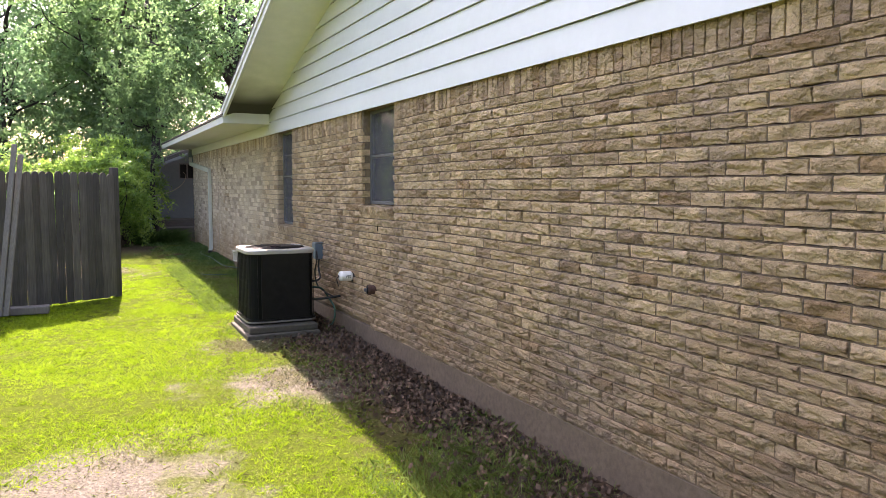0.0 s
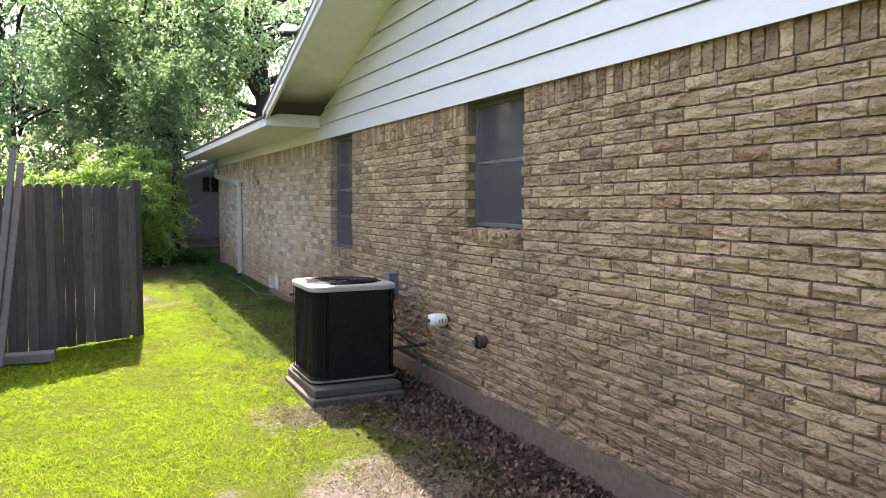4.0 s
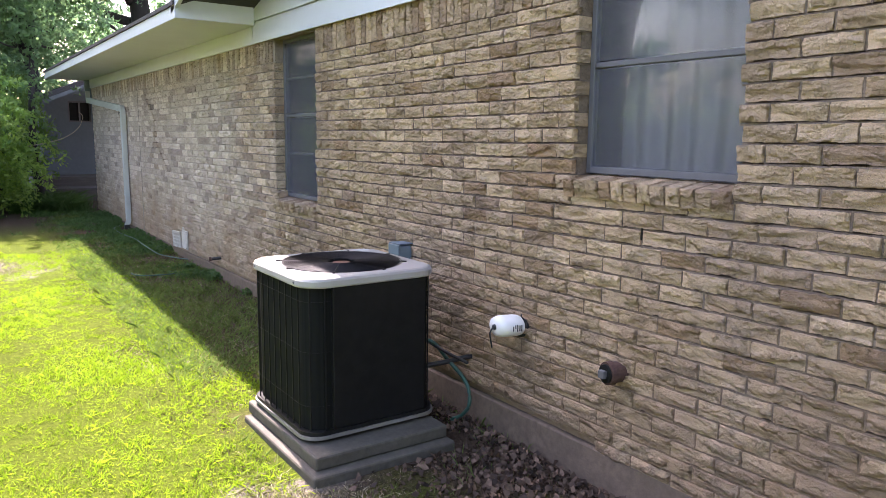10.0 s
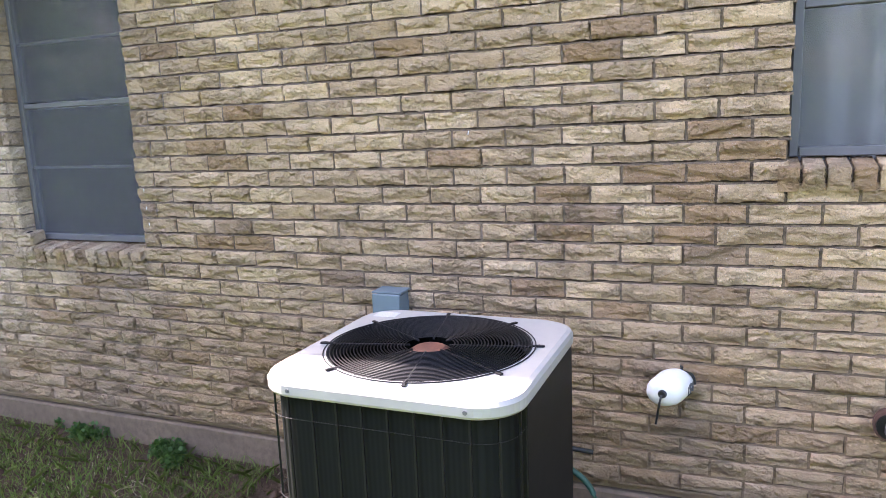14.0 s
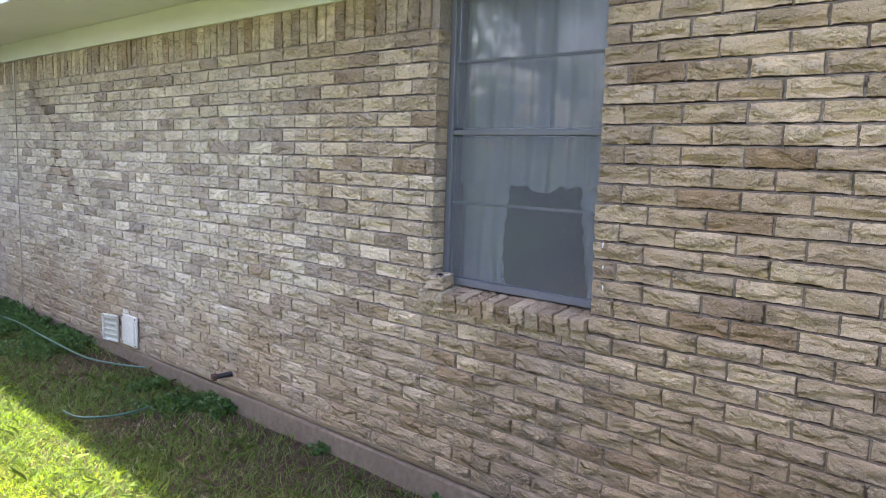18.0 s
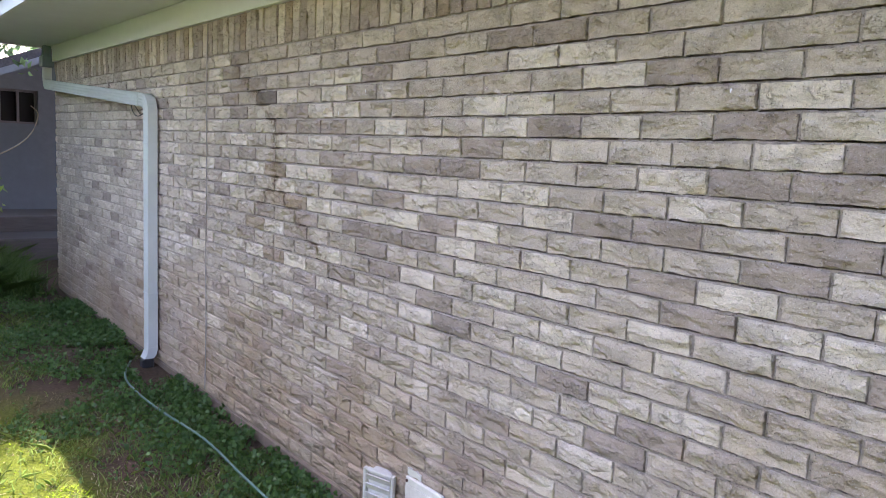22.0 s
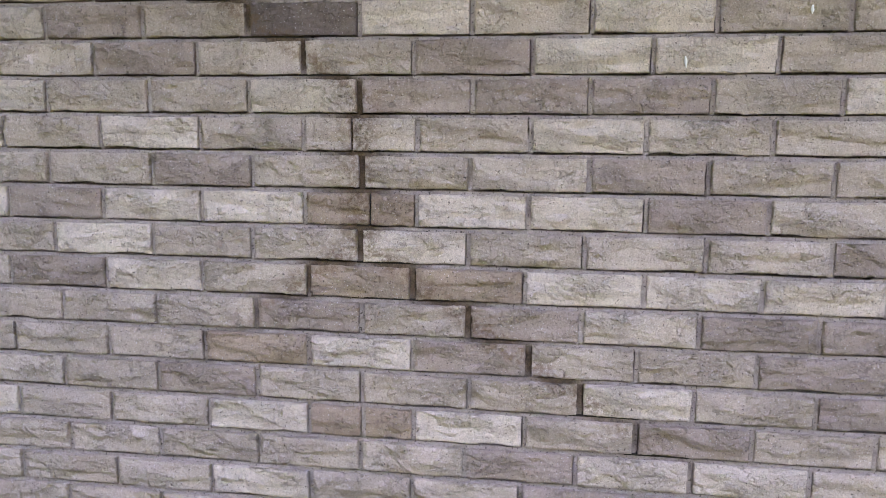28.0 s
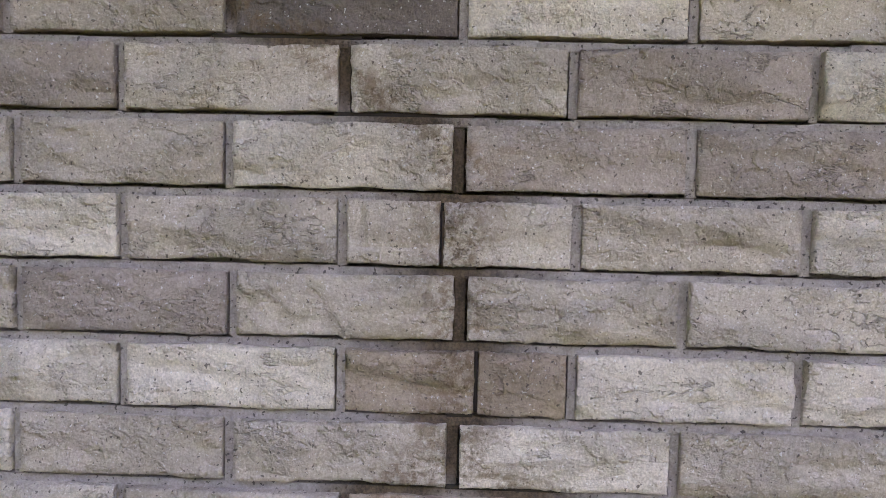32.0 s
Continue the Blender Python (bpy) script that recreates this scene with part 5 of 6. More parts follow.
tagged(tube("garden_hose", smooth_line([(2.40, 16.3, 0.10), (2.25, 15.9, 0.11), (2.24, 15.4, 0.10), (2.30, 14.8, 0.09), (2.28, 14.3, 0.09), (2.27, 13.8, 0.085), (2.28, 13.4, 0.08), (2.38, 13.1, 0.075), (2.48, 12.95, 0.07)]), 0.0065, HOSE_PALE), "thin faded green hose lying along the wall", "hose")
tagged(tube("garden_hose", smooth_line([(1.78, 12.5, 0.05), (1.80, 12.36, 0.05), (1.90, 12.25, 0.055), (2.05, 12.22, 0.055), (2.15, 12.26, 0.05)]), 0.0065, HOSE_GREEN), "short loop of green hose in the grass", "hose")


def build_loose_brick():
    bm = box_bm(-0.05, 0.05, -0.045, 0.045, 0, 0.055, 0.005)
    ob = part("loose_brick", bm, BRICK_TAN)
    ob.matrix_world = pose(WALL_X + 0.012, 10.445, 0.957, 0, -9, 12)
    tagged(ob, "loose tan brick lying on the window sill", "brick")
    # no hole is cut: a thin dark disc gives its shade
    hole = part("core_hole_disc", cyl_bm((0, 0.0, 0.0572), (0, 0.0, 0.0576), 0.015, n=14), CRACK, ob, "flat dark disc for the shade in a round core hole")


build_loose_brick()


def build_droppings():
    """White streaks left by birds on the face of the brick: y, z, length."""
    rng = np.random.default_rng(91)
    for y, z, h in ((9.645, 1.285, 0.020), (9.640, 1.225, 0.022), (9.635, 1.145, 0.016), (9.630, 1.070, 0.018), (12.278, 1.769, 0.012), (10.831, 1.277, 0.018), (10.618, 1.216, 0.012), (10.681, 0.998, 0.015), (14.045, 1.733, 0.022), (13.845, 1.818, 0.016), (14.166, 1.876, 0.014), (15.584, 0.979, 0.014), (15.541, 0.990, 0.012), (15.521, 1.408, 0.010), (8.055, 1.437, 0.016)):
        bm = bmesh.new()
        bmesh.ops.create_uvsphere(bm, u_segments=10, v_segments=6, radius=1.0)
        for q in bm.verts:
            q.co = Vector((q.co.x * 0.0015, q.co.y * (0.0016 if q.co.z < 0 else 0.0024) * (1 + 0.3 * rng.normal()), q.co.z * h * 0.5))
        bmesh.ops.transform(bm, matrix=pose(WALL_X - 0.0185 if y < 11.5 else WALL_X - 0.0105, y, z, rng.normal(0, 8), 0, 0), verts=bm.verts)
        part("white_streak", bm, DROPPING, WALL, "white bird dropping streak", smooth=True)


build_droppings()

# ---- fence ----
def build_fence():
    fence = empty("fence", "weathered grey wooden picket fence panel with rounded tops", "fence")
    rng = np.random.default_rng(3)
    a, b = Vector((0.42, 10.82, 0)), Vector((-4.6, 8.15, 0))
    d = (b - a).normalized()
    turn = math.degrees(math.atan2(d.y, d.x))
    s = 0.0
    while s < 5.6:
        w = 0.0895 + rng.normal(0, 0.002)
        h = 1.67 + rng.normal(0, 0.007)
        p = a + d * (s + w / 2)
        z0 = float(ground_z(p.x, p.y)) + 0.03
        bm = bmesh.new()
        # rounded top between two small shoulders
        low = rng.uniform(-0.02, 0.01)
        prof = [(-w / 2, low), (w / 2, low), (w / 2, h - 0.034)] + [(0.42 * w * math.cos(q), h - 0.030 + 0.030 * math.sin(q)) for q in np.linspace(0, math.pi, 9)] + [(-w / 2, h - 0.034)]
        m = len(prof)
        f = [bm.verts.new((x, -0.009, z)) for x, z in prof]
        r = [bm.verts.new((x, 0.009, z)) for x, z in prof]
        bm.faces.new(f)
        bm.faces.new(r[::-1])
        for i in range(m):
            bm.faces.new((f[i], r[i], r[(i + 1) % m], f[(i + 1) % m]))
        bmesh.ops.transform(bm, matrix=pose(p.x, p.y, z0, rng.normal(0, 0.5), rng.normal(0, 0.28), turn + rng.normal(0, 0.8)), verts=bm.verts)
        part("picket", bm, FENCE_WOOD, fence)
        s += w + max(0.001, rng.normal(0.0085, 0.0035))
    n = Vector((-d.y, d.x, 0))
    if n.y < 0:
        n = -n
    for z in (0.24, 0.82, 1.48):
        bm = box_bm(0, 5.6, -0.02, 0.02, z - 0.045, z + 0.045, 0.003)
        q = a + n * 0.033
        bmesh.ops.transform(bm, matrix=pose(q.x, q.y, 0, 0, 0, turn), verts=bm.verts)
        part("rail", bm, FENCE_WOOD, fence)
    q = a + n * 0.06 - d * 0.05
    bm = box_bm(-0.045, 0.045, -0.045, 0.045, -0.2, 1.74, 0.006)
    bmesh.ops.transform(bm, matrix=pose(q.x, q.y, 0, 0, 0, turn), verts=bm.verts)
    part("post", bm, FENCE_WOOD, fence)
    # leaning boards
    for x0, x1, top, lab in ((-0.86, -0.66, 1.98, "long pale weathered board leaning on the fence"), (-0.79, -0.60, 1.86, "second pale weathered board leaning on the fence")):
        foot, head = Vector((x0, 9.62, 0.0)), Vector((x1, 10.08, top))
        v = head - foot
        bm = box_bm(-0.03, 0.03, -0.012, 0.012, 0, v.length, 0.003)
        bmesh.ops.transform(bm, matrix=Matrix.Translation(foot) @ v.to_track_quat("Z", "Y").to_matrix().to_4x4(), verts=bm.verts)
        tagged(part("leaning_board", bm, OLD_WOOD), lab, "wooden board", group="boards leaning on the fence")
    bm = box_bm(-0.98, -0.36, 9.80, 9.98, -0.03, 0.06, 0.012, 2)
    tagged(part("timber_block", bm, OLD_WOOD), "old grey timber lying at the foot of the fence", "timber")


build_fence()


def build_blocking_fence():
    """An added, unseen fence on the far side of the yard and behind, which closes the place and blocks low sky."""
    rng = np.random.default_rng(4)
    fence = empty("fence", "long weathered wooden fence added out of view to block low sky", "fence")
    runs = [((-5.2, 8.1), (-5.2, -7.0)), ((-5.2, -7.0), (2.4, -7.0))]
    for (x0, y0), (x1, y1) in runs:
        length = math.hypot(x1 - x0, y1 - y0)
        n = int(length / 0.15)
        turn = math.degrees(math.atan2(y1 - y0, x1 - x0))
        for k in range(n):
            t = (k + 0.5) / n
            x, y = x0 + (x1 - x0) * t, y0 + (y1 - y0) * t
            bm = box_bm(-0.069, 0.069, -0.009, 0.009, 0, 1.75 + rng.normal(0, 0.015))
            bmesh.ops.transform(bm, matrix=pose(x, y, float(ground_z(x, y)) - 0.02, 0, rng.normal(0, 0.4), turn), verts=bm.verts)
            part("picket", bm, FENCE_WOOD, fence)


build_blocking_fence()


# ---- plants ----
def leaves(name, centres, size, mat, parent=None, seed=0, droop=0.3, label="", narrow=0.55):
    """Loose leaves, each a folded blade of two faces, at the given places."""
    rng = np.random.default_rng(seed)
    c = np.asarray(centres, dtype=np.float64)
    n = len(c)
    d = rng.normal(0, 1, (n, 3))
    d[:, 2] -= droop
    d /= np.linalg.norm(d, axis=1, keepdims=True)
    r = rng.normal(0, 1, (n, 3))
    s = np.cross(d, r)
    s /= np.linalg.norm(s, axis=1, keepdims=True)
    up = np.cross(s, d)
    L = size * rng.uniform(0.6, 1.35, (n, 1))
    W = L * narrow * 0.5
    tip = c + d * L
    mid = c + d * L * 0.45
    left = mid + s * W + up * W * 0.35
    right = mid - s * W + up * W * 0.35
    tri = np.stack([c, left, tip, right], 1)
    return quads_object(name, tri.reshape(-1, 3), mat, parent, label)


def limb_points(rng, start, end, wobble, n=7):
    start, end = np.array(start, float), np.array(end, float)
    pts = []
    for i in range(n):
        t = i / (n - 1)
        p = start + (end - start) * t + rng.normal(0, wobble, 3) * math.sin(t * math.pi)
        pts.append(tuple(p))
    return pts


def build_tree(x, y, height, spread, trunk_r, count, size, mat, seed, label, low=0.3, clump=0.65):
    rng = np.random.default_rng(seed)
    z0 = float(ground_z(x, y))
    tree = empty("tree", label, "tree", group="trees behind the yard", at=(x, y, z0))
    top = (rng.normal(0, 0.4), rng.normal(0, 0.4), height * 0.72)
    tube("trunk", smooth_line(limb_points(rng, (0, 0, -0.1), top, 0.18, 6), 4), trunk_r, BARK, tree, sides=9, taper=trunk_r * 0.3)
    spots = []
    for k in range(11):
        a = rng.uniform(0, 2 * math.pi)
        s = height * rng.uniform(low, 0.66)
        f = s / (height * 0.72)
        b = (top[0] * f, top[1] * f, s)
        reach = spread * rng.uniform(0.55, 1.0)
        e = (b[0] + reach * math.cos(a), b[1] + reach * math.sin(a), min(height, s + height * rng.uniform(0.05, 0.32)))
        pts = limb_points(rng, b, e, 0.16, 6)
        tube("limb", smooth_line(pts, 3), trunk_r * 0.38, BARK, tree, sides=6, taper=trunk_r * 0.07)
        for p in pts[2:]:
            for _ in range(3):
                spots.append(np.array(p) + rng.normal(0, spread * 0.17, 3))
    for _ in range(22):
        v = rng.normal(0, 1, 3)
        v /= np.linalg.norm(v)
        spots.append(np.array([v[0] * spread * 0.9, v[1] * spread * 0.9, height * 0.66 + v[2] * height * 0.33]))
    spots = np.array(spots)
    # twigs that reach outwards and droop, with leaves along them
    twigs = count // 13
    heart = spots[rng.integers(0, len(spots), twigs)] + rng.normal(0, 1, (twigs, 3)) * np.array([clump, clump, clump * 0.55]) * 0.36
    out = rng.normal(0, 1, (twigs, 3)) * np.array([1, 1, 0.45])
    out /= np.linalg.norm(out, axis=1, keepdims=True)
    reach = size * rng.uniform(2.0, 5.0, (twigs, 1))
    pick = rng.integers(0, twigs, count)
    t = rng.uniform(0, 1, (count, 1))
    c = heart[pick] + out[pick] * reach[pick] * t - np.array([0, 0, 1.0]) * reach[pick] * 0.4 * t ** 2 + rng.normal(0, 0.4 * size, (count, 3))
    c = c[c[:, 2] > 0.15]
    leaves("crown", c, size, mat, tree, seed + 1)
    return tree


build_tree(5.2, 27.5, 12.5, 5.0, 0.42, 13000, 0.14, LEAF, 31, "tall broad-leaved tree with a dark trunk beyond the roof")
build_tree(1.2, 29.5, 10.8, 4.4, 0.22, 11000, 0.14, LEAF, 32, "tall leafy tree with airy sunlit crown")
build_tree(-2.6, 29.0, 10.8, 4.4, 0.24, 11000, 0.14, LEAF, 33, "tall leafy tree with airy sunlit crown")
build_tree(2.5, 24.4, 9.6, 2.6, 0.2, 12000, 0.15, LEAF_DARK, 40, "slim dark-leaved tree rising behind the wing", low=0.42, clump=0.7)
build_tree(1.85, 20.2, 6.0, 0.85, 0.08, 8000, 0.09, LEAF_DARK, 47, "slender dark-leaved sapling behind the vines", low=0.45, clump=0.6)
build_tree(1.3, 23.6, 7.2, 2.2, 0.14, 11000, 0.13, LEAF_DARK, 48, "dark-leaved tree shading the end of the side yard", low=0.34, clump=0.9)
build_tree(1.0, 25.6, 5.8, 2.2, 0.12, 9000, 0.13, LEAF, 44, "low bushy tree in the undergrowth", low=0.15, clump=0.8)
build_tree(-1.6, 24.8, 6.2, 2.4, 0.12, 10000, 0.13, LEAF, 45, "low bushy tree in the undergrowth", low=0.15, clump=0.8)
build_tree(-4.6, 23.5, 6.0, 2.4, 0.12, 9000, 0.13, LEAF, 46, "low bushy tree in the undergrowth", low=0.15, clump=0.8)
build_tree(-6.0, 22.5, 12.0, 4.6, 0.30, 8000, 0.17, LEAF_DARK, 34, "dense dark-leaved tree behind the fence")
build_tree(-9.5, 18.0, 11.0, 4.4, 0.28, 5000, 0.19, LEAF_DARK, 35, "dense dark-leaved tree behind the fence")
build_tree(8.5, 31.0, 14.0, 5.5, 0.32, 10000, 0.20, LEAF, 36, "tall broad-leaved tree beyond the roof")
build_tree(-3.5, 33.0, 15.0, 6.0, 0.34, 5500, 0.34, LEAF, 37, "tall tree at the back of the lot")
build_tree(3.0, 36.0, 15.0, 6.5, 0.34, 5500, 0.34, LEAF, 38, "tall tree at the back of the lot")
build_tree(-11.0, 27.0, 13.0, 5.5, 0.30, 7000, 0.34, LEAF, 39, "tall tree at the back of the lot")
# three unseen trees, added to keep low skylight off the wall
build_tree(-9.5, 9.0, 5.6, 2.6, 0.20, 5000, 0.26, LEAF_DARK, 41, "dense tree added out of view to hold back low sky")
build_tree(-10.5, 2.0, 5.0, 2.6, 0.20, 5000, 0.26, LEAF_DARK, 42, "dense tree added out of view to hold back low sky")
build_tree(-10.0, -5.0, 6.0, 3.0, 0.20, 5000, 0.26, LEAF_DARK, 43, "dense tree added out of view to hold back low sky")


def build_bush(name, blobs, count, size, mat, seed, label, stems=14, density=60):
    """A shrub: stems from the ground and a shell of many leaves over uneven mounds."""
    rng = np.random.default_rng(seed)
    x0, y0 = blobs[0][0], blobs[0][1]
    z0 = float(ground_z(x0, y0))
    bush = empty(name, label, "shrub", at=(x0, y0, z0))
    for k in range(stems):
        bx, by, bz, rx, ry, rz = blobs[int(rng.integers(len(blobs)))]
        a = rng.uniform(0, 2 * math.pi)
        e = (bx - x0 + 0.7 * rx * math.cos(a), by - y0 + 0.7 * ry * math.sin(a), bz - z0 + rz * rng.uniform(0, 0.6))
        s = (e[0] * 0.35 + rng.normal(0, 0.1), e[1] * 0.35 + rng.normal(0, 0.1), -0.05)
        tube("stem", smooth_line(limb_points(rng, s, e, 0.1, 5), 3), 0.02, BARK, bush, sides=5, taper=0.006)
    vol = np.array([b[3] * b[4] * b[5] for b in blobs])
    # leaves gather in sprays over the mounds, with gaps between
    sprays = max(60, count // density)
    B = np.array(blobs)[rng.choice(len(blobs), sprays, p=vol / vol.sum())]
    v = rng.normal(0, 1, (sprays, 3))
    v /= np.linalg.norm(v, axis=1, keepdims=True)
    rad = 1.05 - np.abs(rng.normal(0, 0.24, (sprays, 1)))
    wob = np.array([noise.noise(Vector(q) * 2.3) for q in (v + B[:, :3])])[:, None]
    heart = B[:, :3] + v * B[:, 3:] * (rad + 0.28 * wob)
    # each spray is a shoot that grows outwards and droops
    out = v * np.array([1, 1, 0.5]) + rng.normal(0, 0.45, (sprays, 3))
    out /= np.linalg.norm(out, axis=1, keepdims=True)
    reach = size * rng.uniform(2.5, 7.0, (sprays, 1))
    pick = rng.integers(0, sprays, count)
    t = rng.uniform(0, 1, (count, 1))
    c = heart[pick] + out[pick] * reach[pick] * t - np.array([0, 0, 1.0]) * reach[pick] * 0.55 * t ** 2
    c = c + rng.normal(0, 1, (count, 3)) * size * np.array([0.55, 0.55, 0.3]) - np.array([x0, y0, z0])
    c = c[c[:, 2] > 0.02]
    leaves("foliage", c, size, mat, bush, seed + 1, narrow=0.44)
    return bush


build_bush("vine_bush", [(0.35, 18.6, 1.55, 1.0, 1.2, 0.85), (-0.9, 18.0, 1.45, 1.1, 1.2, 0.7), (1.05, 19.1, 1.25, 0.6, 0.9, 0.75), (0.45, 18.7, 2.1, 0.75, 0.8, 0.5), (-2.3, 17.6, 1.2, 1.2, 1.2, 0.75)], 42000, 0.085, LEAF_VINE, 51, "sprawling vine-covered bush spilling over the fence", density=85)
build_bush("shrub", [(1.3, 20.5, 1.6, 0.55, 0.7, 0.9), (0.9, 20.9, 1.5, 0.9, 0.7, 1.2)], 18000, 0.07, LEAF_SHRUB, 53, "tall leafy shrub crowding the end of the side yard")
build_bush("shrub", [(-2.5, 19.5, 1.6, 1.8, 1.2, 1.5), (0.2, 20.4, 1.6, 1.4, 1.0, 1.4), (-5.2, 17.5, 1.6, 1.8, 1.5, 1.4)], 16000, 0.13, LEAF_DARK, 55, "dark undergrowth behind the fence")
# a mostly hidden mass of shrubs, added to block frontal sky from the wall
build_bush("shrub", [(-4.2, 13.9, 0.9, 1.4, 1.5, 1.1), (-3.2, 16.2, 1.0, 1.9, 1.5, 1.3), (-5.2, 13.6, 1.0, 1.6, 2.2, 1.2)], 12000, 0.14, LEAF_DARK, 54, "dense shrubs added behind the fence to block skylight")
build_bush("hedge", [(-5, 40, 2.5, 9, 2, 3.5), (8, 42, 2.5, 9, 2, 3.5), (-17, 34, 2.5, 7, 3, 3.5), (-14, 20, 2, 3, 6, 2)], 16000, 0.45, LEAF_DARK, 57, "dark wall of far undergrowth")
# two unseen hedges, added only to dim the light from behind and the side
build_bush("hedge", [(-5, -14, 4.0, 7, 2, 5.0), (6, -14, 4.0, 7, 2, 5.0)], 9000, 0.6, LEAF_DARK, 59, "tall dark screen of leaves added behind to dim light from there")
build_bush("hedge", [(-9.5, 5, 1.2, 2.0, 9, 1.9), (0, -12, 1.5, 9, 2, 2.2)], 10000, 0.24, LEAF_DARK, 58, "dark hedge added out of view to shut off low sky")


def build_whip():
    """A bare curling tendril that reaches across to the house."""
    tagged(tube("tendril", smooth_line([(1.05, 19.3, 1.12), (1.5, 19.2, 1.22), (1.85, 19.0, 1.30), (2.1, 18.85, 1.40), (2.28, 18.75, 1.55), (2.35, 18.7, 1.74), (2.29, 18.68, 1.82)]), 0.009, TENDRIL, taper=0.004), "pale bare tendril reaching out of the shrub", "branch")


build_whip()


# ---- wing beyond the corner ----
def build_wing():
    wing = empty("neighbor_house", "grey-walled house wing in deep shade with a small window", "house", at=(3.0, 23.0, 0))
    o = (-3.0, -23.0, 0)

    def put(ob):
        ob.location = o
        return ob
    wy, ridge = 22.6, 5.6

    def under(x):
        return 2.125 + 0.43 * (min(x, 2 * ridge - x) - 2.16)

    def upright(name, xs, low, y0, y1, mat, high=None, label=""):
        """A board or wall between two upright planes whose top follows the rake."""
        bm = bmesh.new()
        top = high or (lambda x: under(x) - 0.004)
        outline = [(x, low(x)) for x in xs] + [(x, top(x)) for x in reversed(xs)]
        near = [bm.verts.new((x, y0, z)) for x, z in outline]
        back = [bm.verts.new((x, y1, z)) for x, z in outline]
        bm.faces.new(near)
        bm.faces.new(back[::-1])
        n = len(outline)
        for i in range(n):
            bm.faces.new((near[i], back[i], back[(i + 1) % n], near[(i + 1) % n]))
        return put(part(name, bm, mat, wing, label))

    def flat(z):
        return lambda x: z
    upright("wall", [2.12, 2.66], flat(-0.1), wy, wy + 0.2, GREY_WALL)
    upright("wall", [3.12, 3.46], flat(-0.1), wy, wy + 0.2, GREY_WALL)
    upright("wall", [2.66, 3.12], flat(-0.1), wy, wy + 0.2, GREY_WALL, flat(1.70))
    upright("wall", [2.66, 3.12], flat(2.15), wy, wy + 0.2, GREY_WALL)
    upright("wall", [2.12, 2.32], flat(-0.1), wy + 0.2, 30, GREY_WALL)
    upright("wall", [3.26, 3.46], flat(-0.1), wy + 0.2, 30, GREY_WALL)
    win = put(part("window", box_bm(2.66, 3.12, wy + 0.10, wy + 0.12, 1.70, 2.15), DARK_INSIDE, wing, "small dark window"))
    for args in ((2.66, 2.69, wy + 0.05, wy + 0.099, 1.70, 2.15), (3.09, 3.12, wy + 0.05, wy + 0.099, 1.70, 2.15), (2.875, 2.905, wy + 0.05, wy + 0.099, 1.73, 2.12), (2.691, 3.089, wy + 0.05, wy + 0.099, 2.121, 2.15), (2.691, 3.089, wy + 0.05, wy + 0.099, 1.70, 1.729)):
        part("window_frame", box_bm(*args), ALUMINIUM, win)
    for xs in ([1.95, ridge - 0.002], [ridge + 0.002, 9.2]):
        upright("roof", xs, under, 20.55, 30.2, ROOF, lambda x: under(x) + 0.14, "dark weathered shingle roof")
    upright("rake_board", [1.95, ridge, 9.2], lambda x: under(x) - 0.03, 20.52, 20.547, RAKE_GREY, lambda x: under(x) + 0.045, "pale grey painted rake board")
    put(part("porch_step", box_bm(1.9, 6.5, 21.6, wy - 0.003, 0.0, 0.55, 0.01), WOOD_STEP, wing, "dull brown wooden step"))
    put(part("porch_step", box_bm(1.9, 6.5, 20.9, 21.597, 0.0, 0.36, 0.01), WOOD_STEP, wing, "dull brown wooden step"))


RAKE_GREY = simple("rake_paint", (0.17, 0.19, 0.20), 0.7, vary=0.15, scale=12)
WOOD_STEP = simple("step_wood", (0.095, 0.09, 0.085), 0.8, vary=0.2, scale=14, stretch=(0.3, 3, 3))
build_wing()


# ---- grass, weeds, litter ----
def field(x, y, s, seed):
    """Smooth random values over the yard."""
    return np.array([noise.noise(Vector((a * s, b * s, seed))) for a, b in zip(x, y)])


def blades(name, x, y, h, w, mat, label, seed, category="grass"):
    rng = np.random.default_rng(seed)
    n = len(x)
    z = ground_z(x, y)
    a = rng.uniform(0, 2 * math.pi, n)
    lean = rng.normal(0, 0.8, (n, 2)) * np.maximum(h, 0.03)[:, None]
    base = np.stack([x, y, z - 0.01], 1)
    side = np.stack([np.cos(a), np.sin(a), np.zeros(n)], 1) * (w[:, None] / 2)
    tip = base + np.stack([lean[:, 0], lean[:, 1], h], 1)
    mid = base + np.stack([lean[:, 0] * 0.35, lean[:, 1] * 0.35, h * 0.62], 1)
    v = np.stack([base - side, base + side, mid + side * 0.7, tip, mid - side * 0.7], 1)
    ob = quads_object(name, v.reshape(-1, 3), mat, size=5)
    return tagged(ob, label, category, kind="stuff")


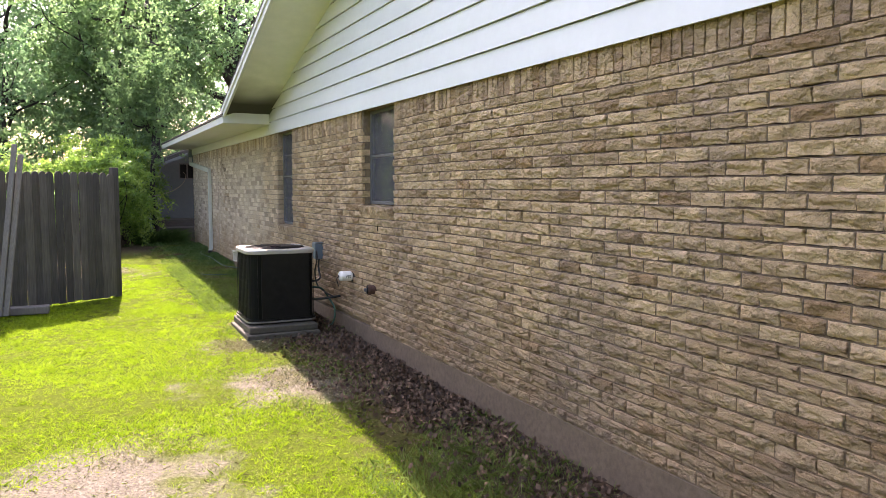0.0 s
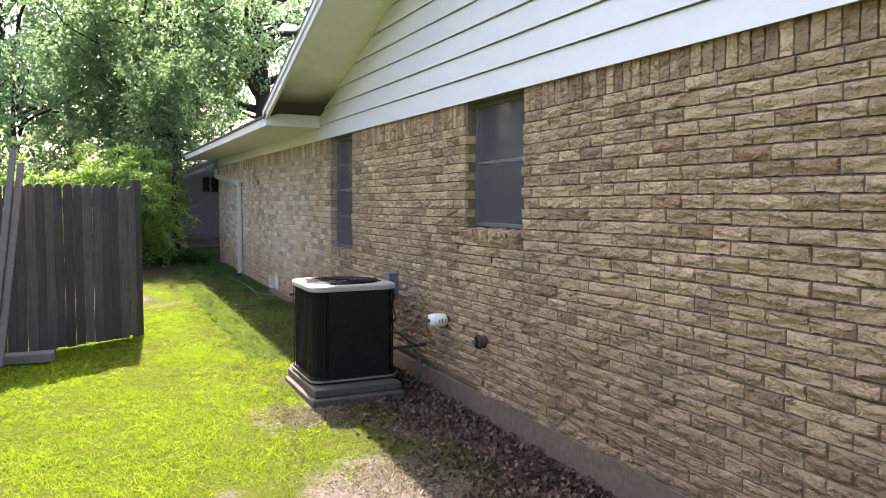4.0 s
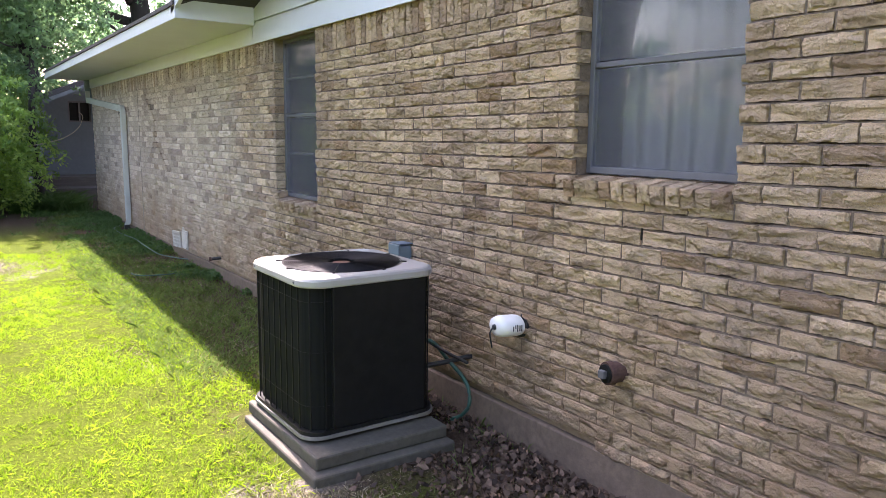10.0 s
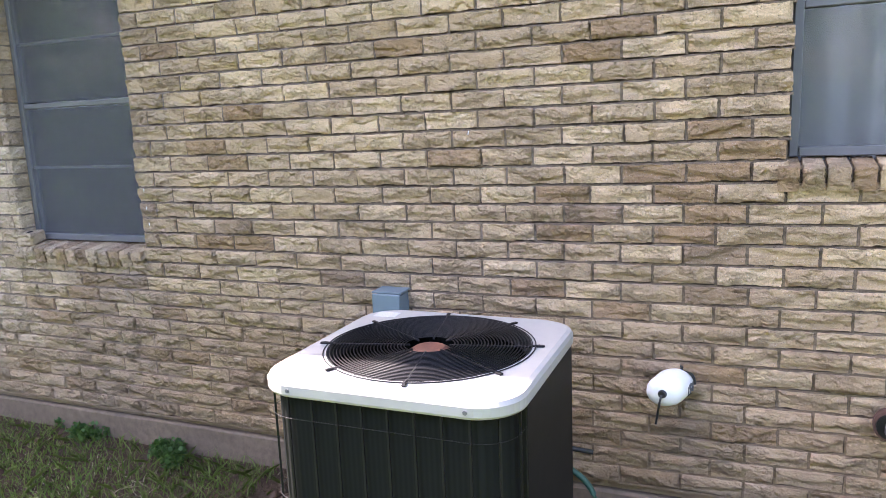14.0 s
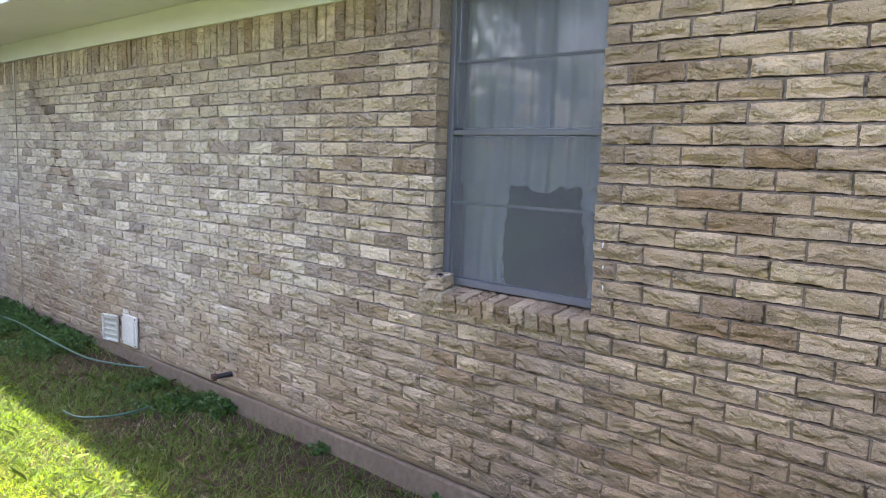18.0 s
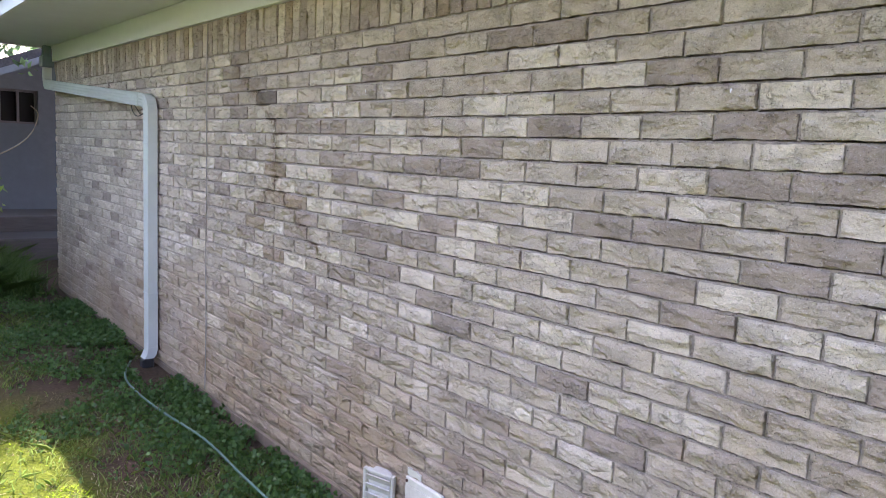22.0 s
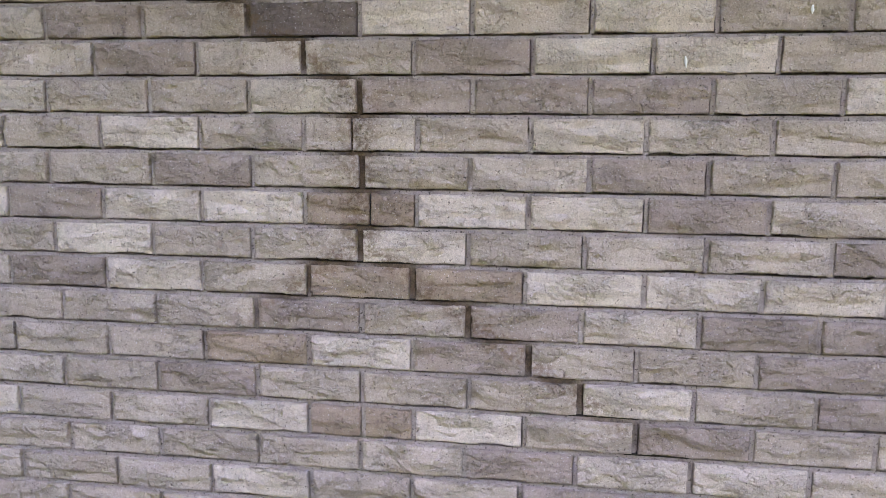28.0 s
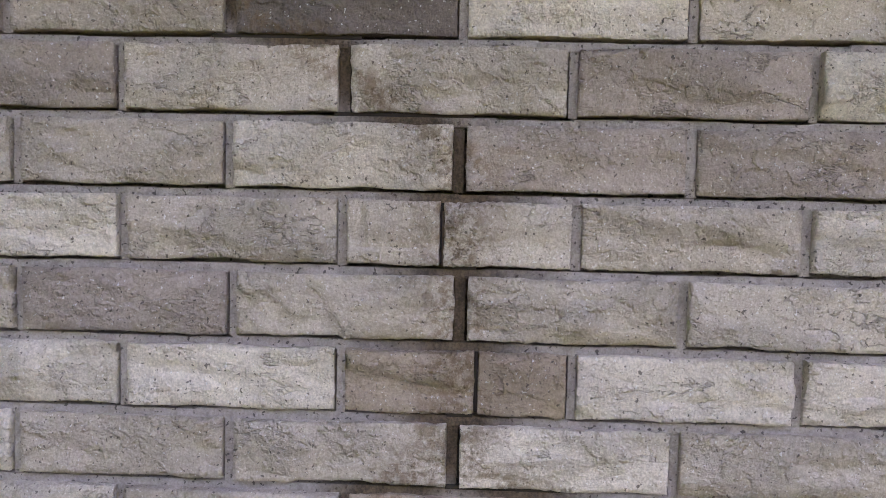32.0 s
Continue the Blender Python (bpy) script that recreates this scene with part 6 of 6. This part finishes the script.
def build_lawn():
    rng = np.random.default_rng(61)
    n = 460000
    x = rng.uniform(-3.8, 2.2, n)
    y = 2.4 + 13.0 * rng.uniform(0, 1, n) ** 1.25
    bare = field(x, y, 0.85, 2.0) + 0.35 * field(x, y, 3.0, 7.0)
    keep = (x < np.where(y < 7.5, 1.55, 1.75) + 0.25 * field(x, y, 1.1, 9)) & (bare < 0.52 + 0.12 * rng.normal(0, 1, n))
    for cx, cy, r in DRY:
        d = np.hypot(x - cx, y - cy) + 0.5 * field(x, y, 2.0, 15)
        keep &= rng.uniform(0, 1, n) < np.clip(d / r - 0.35, 0.12, 1)
    keep &= ~((x > 1.44) & (x < 2.38) & (y > 7.36) & (y < 8.46))
    keep &= ~((x < 0.35) & (y > 11.2 + 0.3 * field(x, y, 1.0, 19))) | (rng.uniform(0, 1, n) < 0.06)
    keep &= (y < 14.7 + 0.7 * field(x, y, 1.2, 23)) | (rng.uniform(0, 1, n) < 0.16)
    x, y = x[keep], y[keep]
    m = len(x)
    tuft = np.clip(0.5 + 1.1 * field(x, y, 9.0, 81) + 0.5 * field(x, y, 2.2, 82), 0, 1.3)
    blades("lawn_grass", x, y, rng.uniform(0.013, 0.030, m) * (0.7 + 0.9 * tuft), rng.uniform(0.0022, 0.0044, m) * np.interp(y, [4.0, 10.0], [1.0, 1.9]), GRASS, "bright green short lawn grass in sun", 62)
    # dry straw lying in the bare places
    sx, sy = [], []
    for cx, cy, r in DRY:
        k = 8000
        sx.append(cx + rng.normal(0, r * 0.75, k))
        sy.append(cy + rng.normal(0, r * 0.75, k))
    sx, sy = np.concatenate(sx + [rng.uniform(1.3, 2.5, 5000), rng.uniform(1.1, 2.4, 13000)]), np.concatenate(sy + [rng.uniform(2.2, 9.5, 5000), rng.uniform(9.4, 15.6, 13000)])
    ok = ~((sx > 1.44) & (sx < 2.38) & (sy > 7.36) & (sy < 8.46)) & (sx < 2.55)
    sx, sy = sx[ok], sy[ok]
    k = len(sx)
    half = rng.uniform(0, 1, k) < 0.55
    blades("dry_grass", sx[half], sy[half], rng.uniform(0.008, 0.03, half.sum()), rng.uniform(0.003, 0.006, half.sum()), STRAW, "pale dry grass stalks on bare soil", 66)
    # dead brown grass, thick in the shade of the wall
    n = 46000
    dx, dy = rng.uniform(1.1, 2.5, n), rng.uniform(2.0, 16.0, n)
    ok = ~((dx > 1.44) & (dx < 2.38) & (dy > 7.36) & (dy < 8.46)) & (field(dx, dy, 1.1, 52) + 0.6 * field(dx, dy, 3.5, 53) > -0.12)
    dx, dy = np.concatenate([dx[ok], sx[~half]]), np.concatenate([dy[ok], sy[~half]])
    k = len(dx)
    blades("dead_grass", dx, dy, rng.uniform(0.008, 0.035, k), rng.uniform(0.003, 0.006, k), EARTH_BLADE, "matted dead brown grass in the shade", 67)
    # weedy ground cover under the shrubs
    k = 42000
    gx, gy = rng.uniform(0.2, 2.5, k), rng.uniform(14.6, 19.5, k)
    ok = (field(gx, gy, 1.4, 44) + 0.5 * field(gx, gy, 4, 45) > -0.05) & (gy > 15.4 - 0.6 * (gx - 1.2)) & ((gx > 1.8 + 0.45 * field(gx, gy, 0.9, 46)) | (field(gx, gy, 2.2, 47) > 0.32)) & ~((gx > 2.36) & (gy > 15.85) & (gy < 16.42))
    gx, gy = gx[ok], gy[ok]
    cover = leaves("ground_cover", np.stack([gx, gy, ground_z(gx, gy) + rng.uniform(0.0, 0.05, len(gx))], 1), 0.023, WEED, None, 75, droop=-0.4, narrow=0.75)
    tagged(cover, "low leafy ground cover in the shade of the shrubs", "ground cover", kind="stuff")
    # thin dry grass in the shade of the wall
    n = 60000
    x = rng.uniform(1.35, 2.55, n)
    y = rng.uniform(2.0, 18.5, n)
    keep = (field(x, y, 1.3, 21) + rng.normal(0, 0.25, n) > np.where(y < 4.4, 0.1, np.where(y < 9, 0.55, np.where(y > 14.6, 0.3, -0.3))))
    keep &= ~((x > 2.36) & (y > 15.85) & (y < 16.42))
    keep &= ~((x > 1.44) & (x < 2.38) & (y > 7.36) & (y < 8.46))
    x, y = x[keep], y[keep]
    m = len(x)
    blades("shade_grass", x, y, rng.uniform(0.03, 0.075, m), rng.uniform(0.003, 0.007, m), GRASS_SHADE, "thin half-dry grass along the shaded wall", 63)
    # liriope tufts by the wing
    n = 9000
    cx = rng.uniform(1.35, 2.35, 90)
    cy = rng.uniform(18.9, 20.7, 90)
    k = rng.integers(0, 90, n)
    x, y = cx[k] + rng.normal(0, 0.09, n), cy[k] + rng.normal(0, 0.09, n)
    blades("border_grass", x, y, rng.uniform(0.14, 0.32, n), rng.uniform(0.007, 0.012, n), WEED, "clump of long arching border grass", 64)


def build_weeds():
    rng = np.random.default_rng(71)
    n = 46000
    y = rng.uniform(8.8, 18.4, n)
    x = 2.56 - np.abs(rng.normal(0, 1, n)) * np.interp(y, [8.8, 11, 14, 18.4], [0.08, 0.15, 0.30, 0.36])
    keep = (field(x, y, 1.6, 31) + 0.5 * field(x, y, 5, 33) > np.interp(y, [9, 13, 14.5, 16], [0.30, 0.20, 0.0, -0.15]))
    keep &= ~((x > 2.36) & (y > 15.85) & (y < 16.42))
    x, y = x[keep], y[keep]
    m = len(x)
    z = ground_z(x, y) + rng.uniform(0.0, 0.06, m)
    ob = leaves("weeds", np.stack([x, y, z], 1), 0.024, WEED, None, 72, droop=-0.5, narrow=0.8)
    tagged(ob, "low green weeds crowding the foot of the wall", "weeds", kind="stuff")
    n = 11500
    y = rng.uniform(2.0, 8.9, n)
    x = 2.53 - np.abs(rng.normal(0, 0.40, n))
    keep = x > 1.62 + 0.25 * field(x, y, 1.3, 92)
    keep &= (y > 4.3 + 0.5 * field(x, y, 1.0, 93)) | (rng.uniform(0, 1, n) < 0.4)
    keep &= ~((x > 1.44) & (x < 2.38) & (y > 7.36) & (y < 8.46))
    x, y = x[keep], y[keep]
    z = ground_z(x, y) + 0.006 + rng.uniform(0, 0.022, len(x))
    ob = leaves("leaf_litter", np.stack([x, y, z], 1), 0.038, LITTER, None, 73, droop=0.0, narrow=0.7)
    tagged(ob, "dry brown fallen leaves along the wall", "leaf litter", kind="stuff")


build_lawn()
build_weeds()

# ---- wall pieces, last ----
build_crack()
build_bricks()
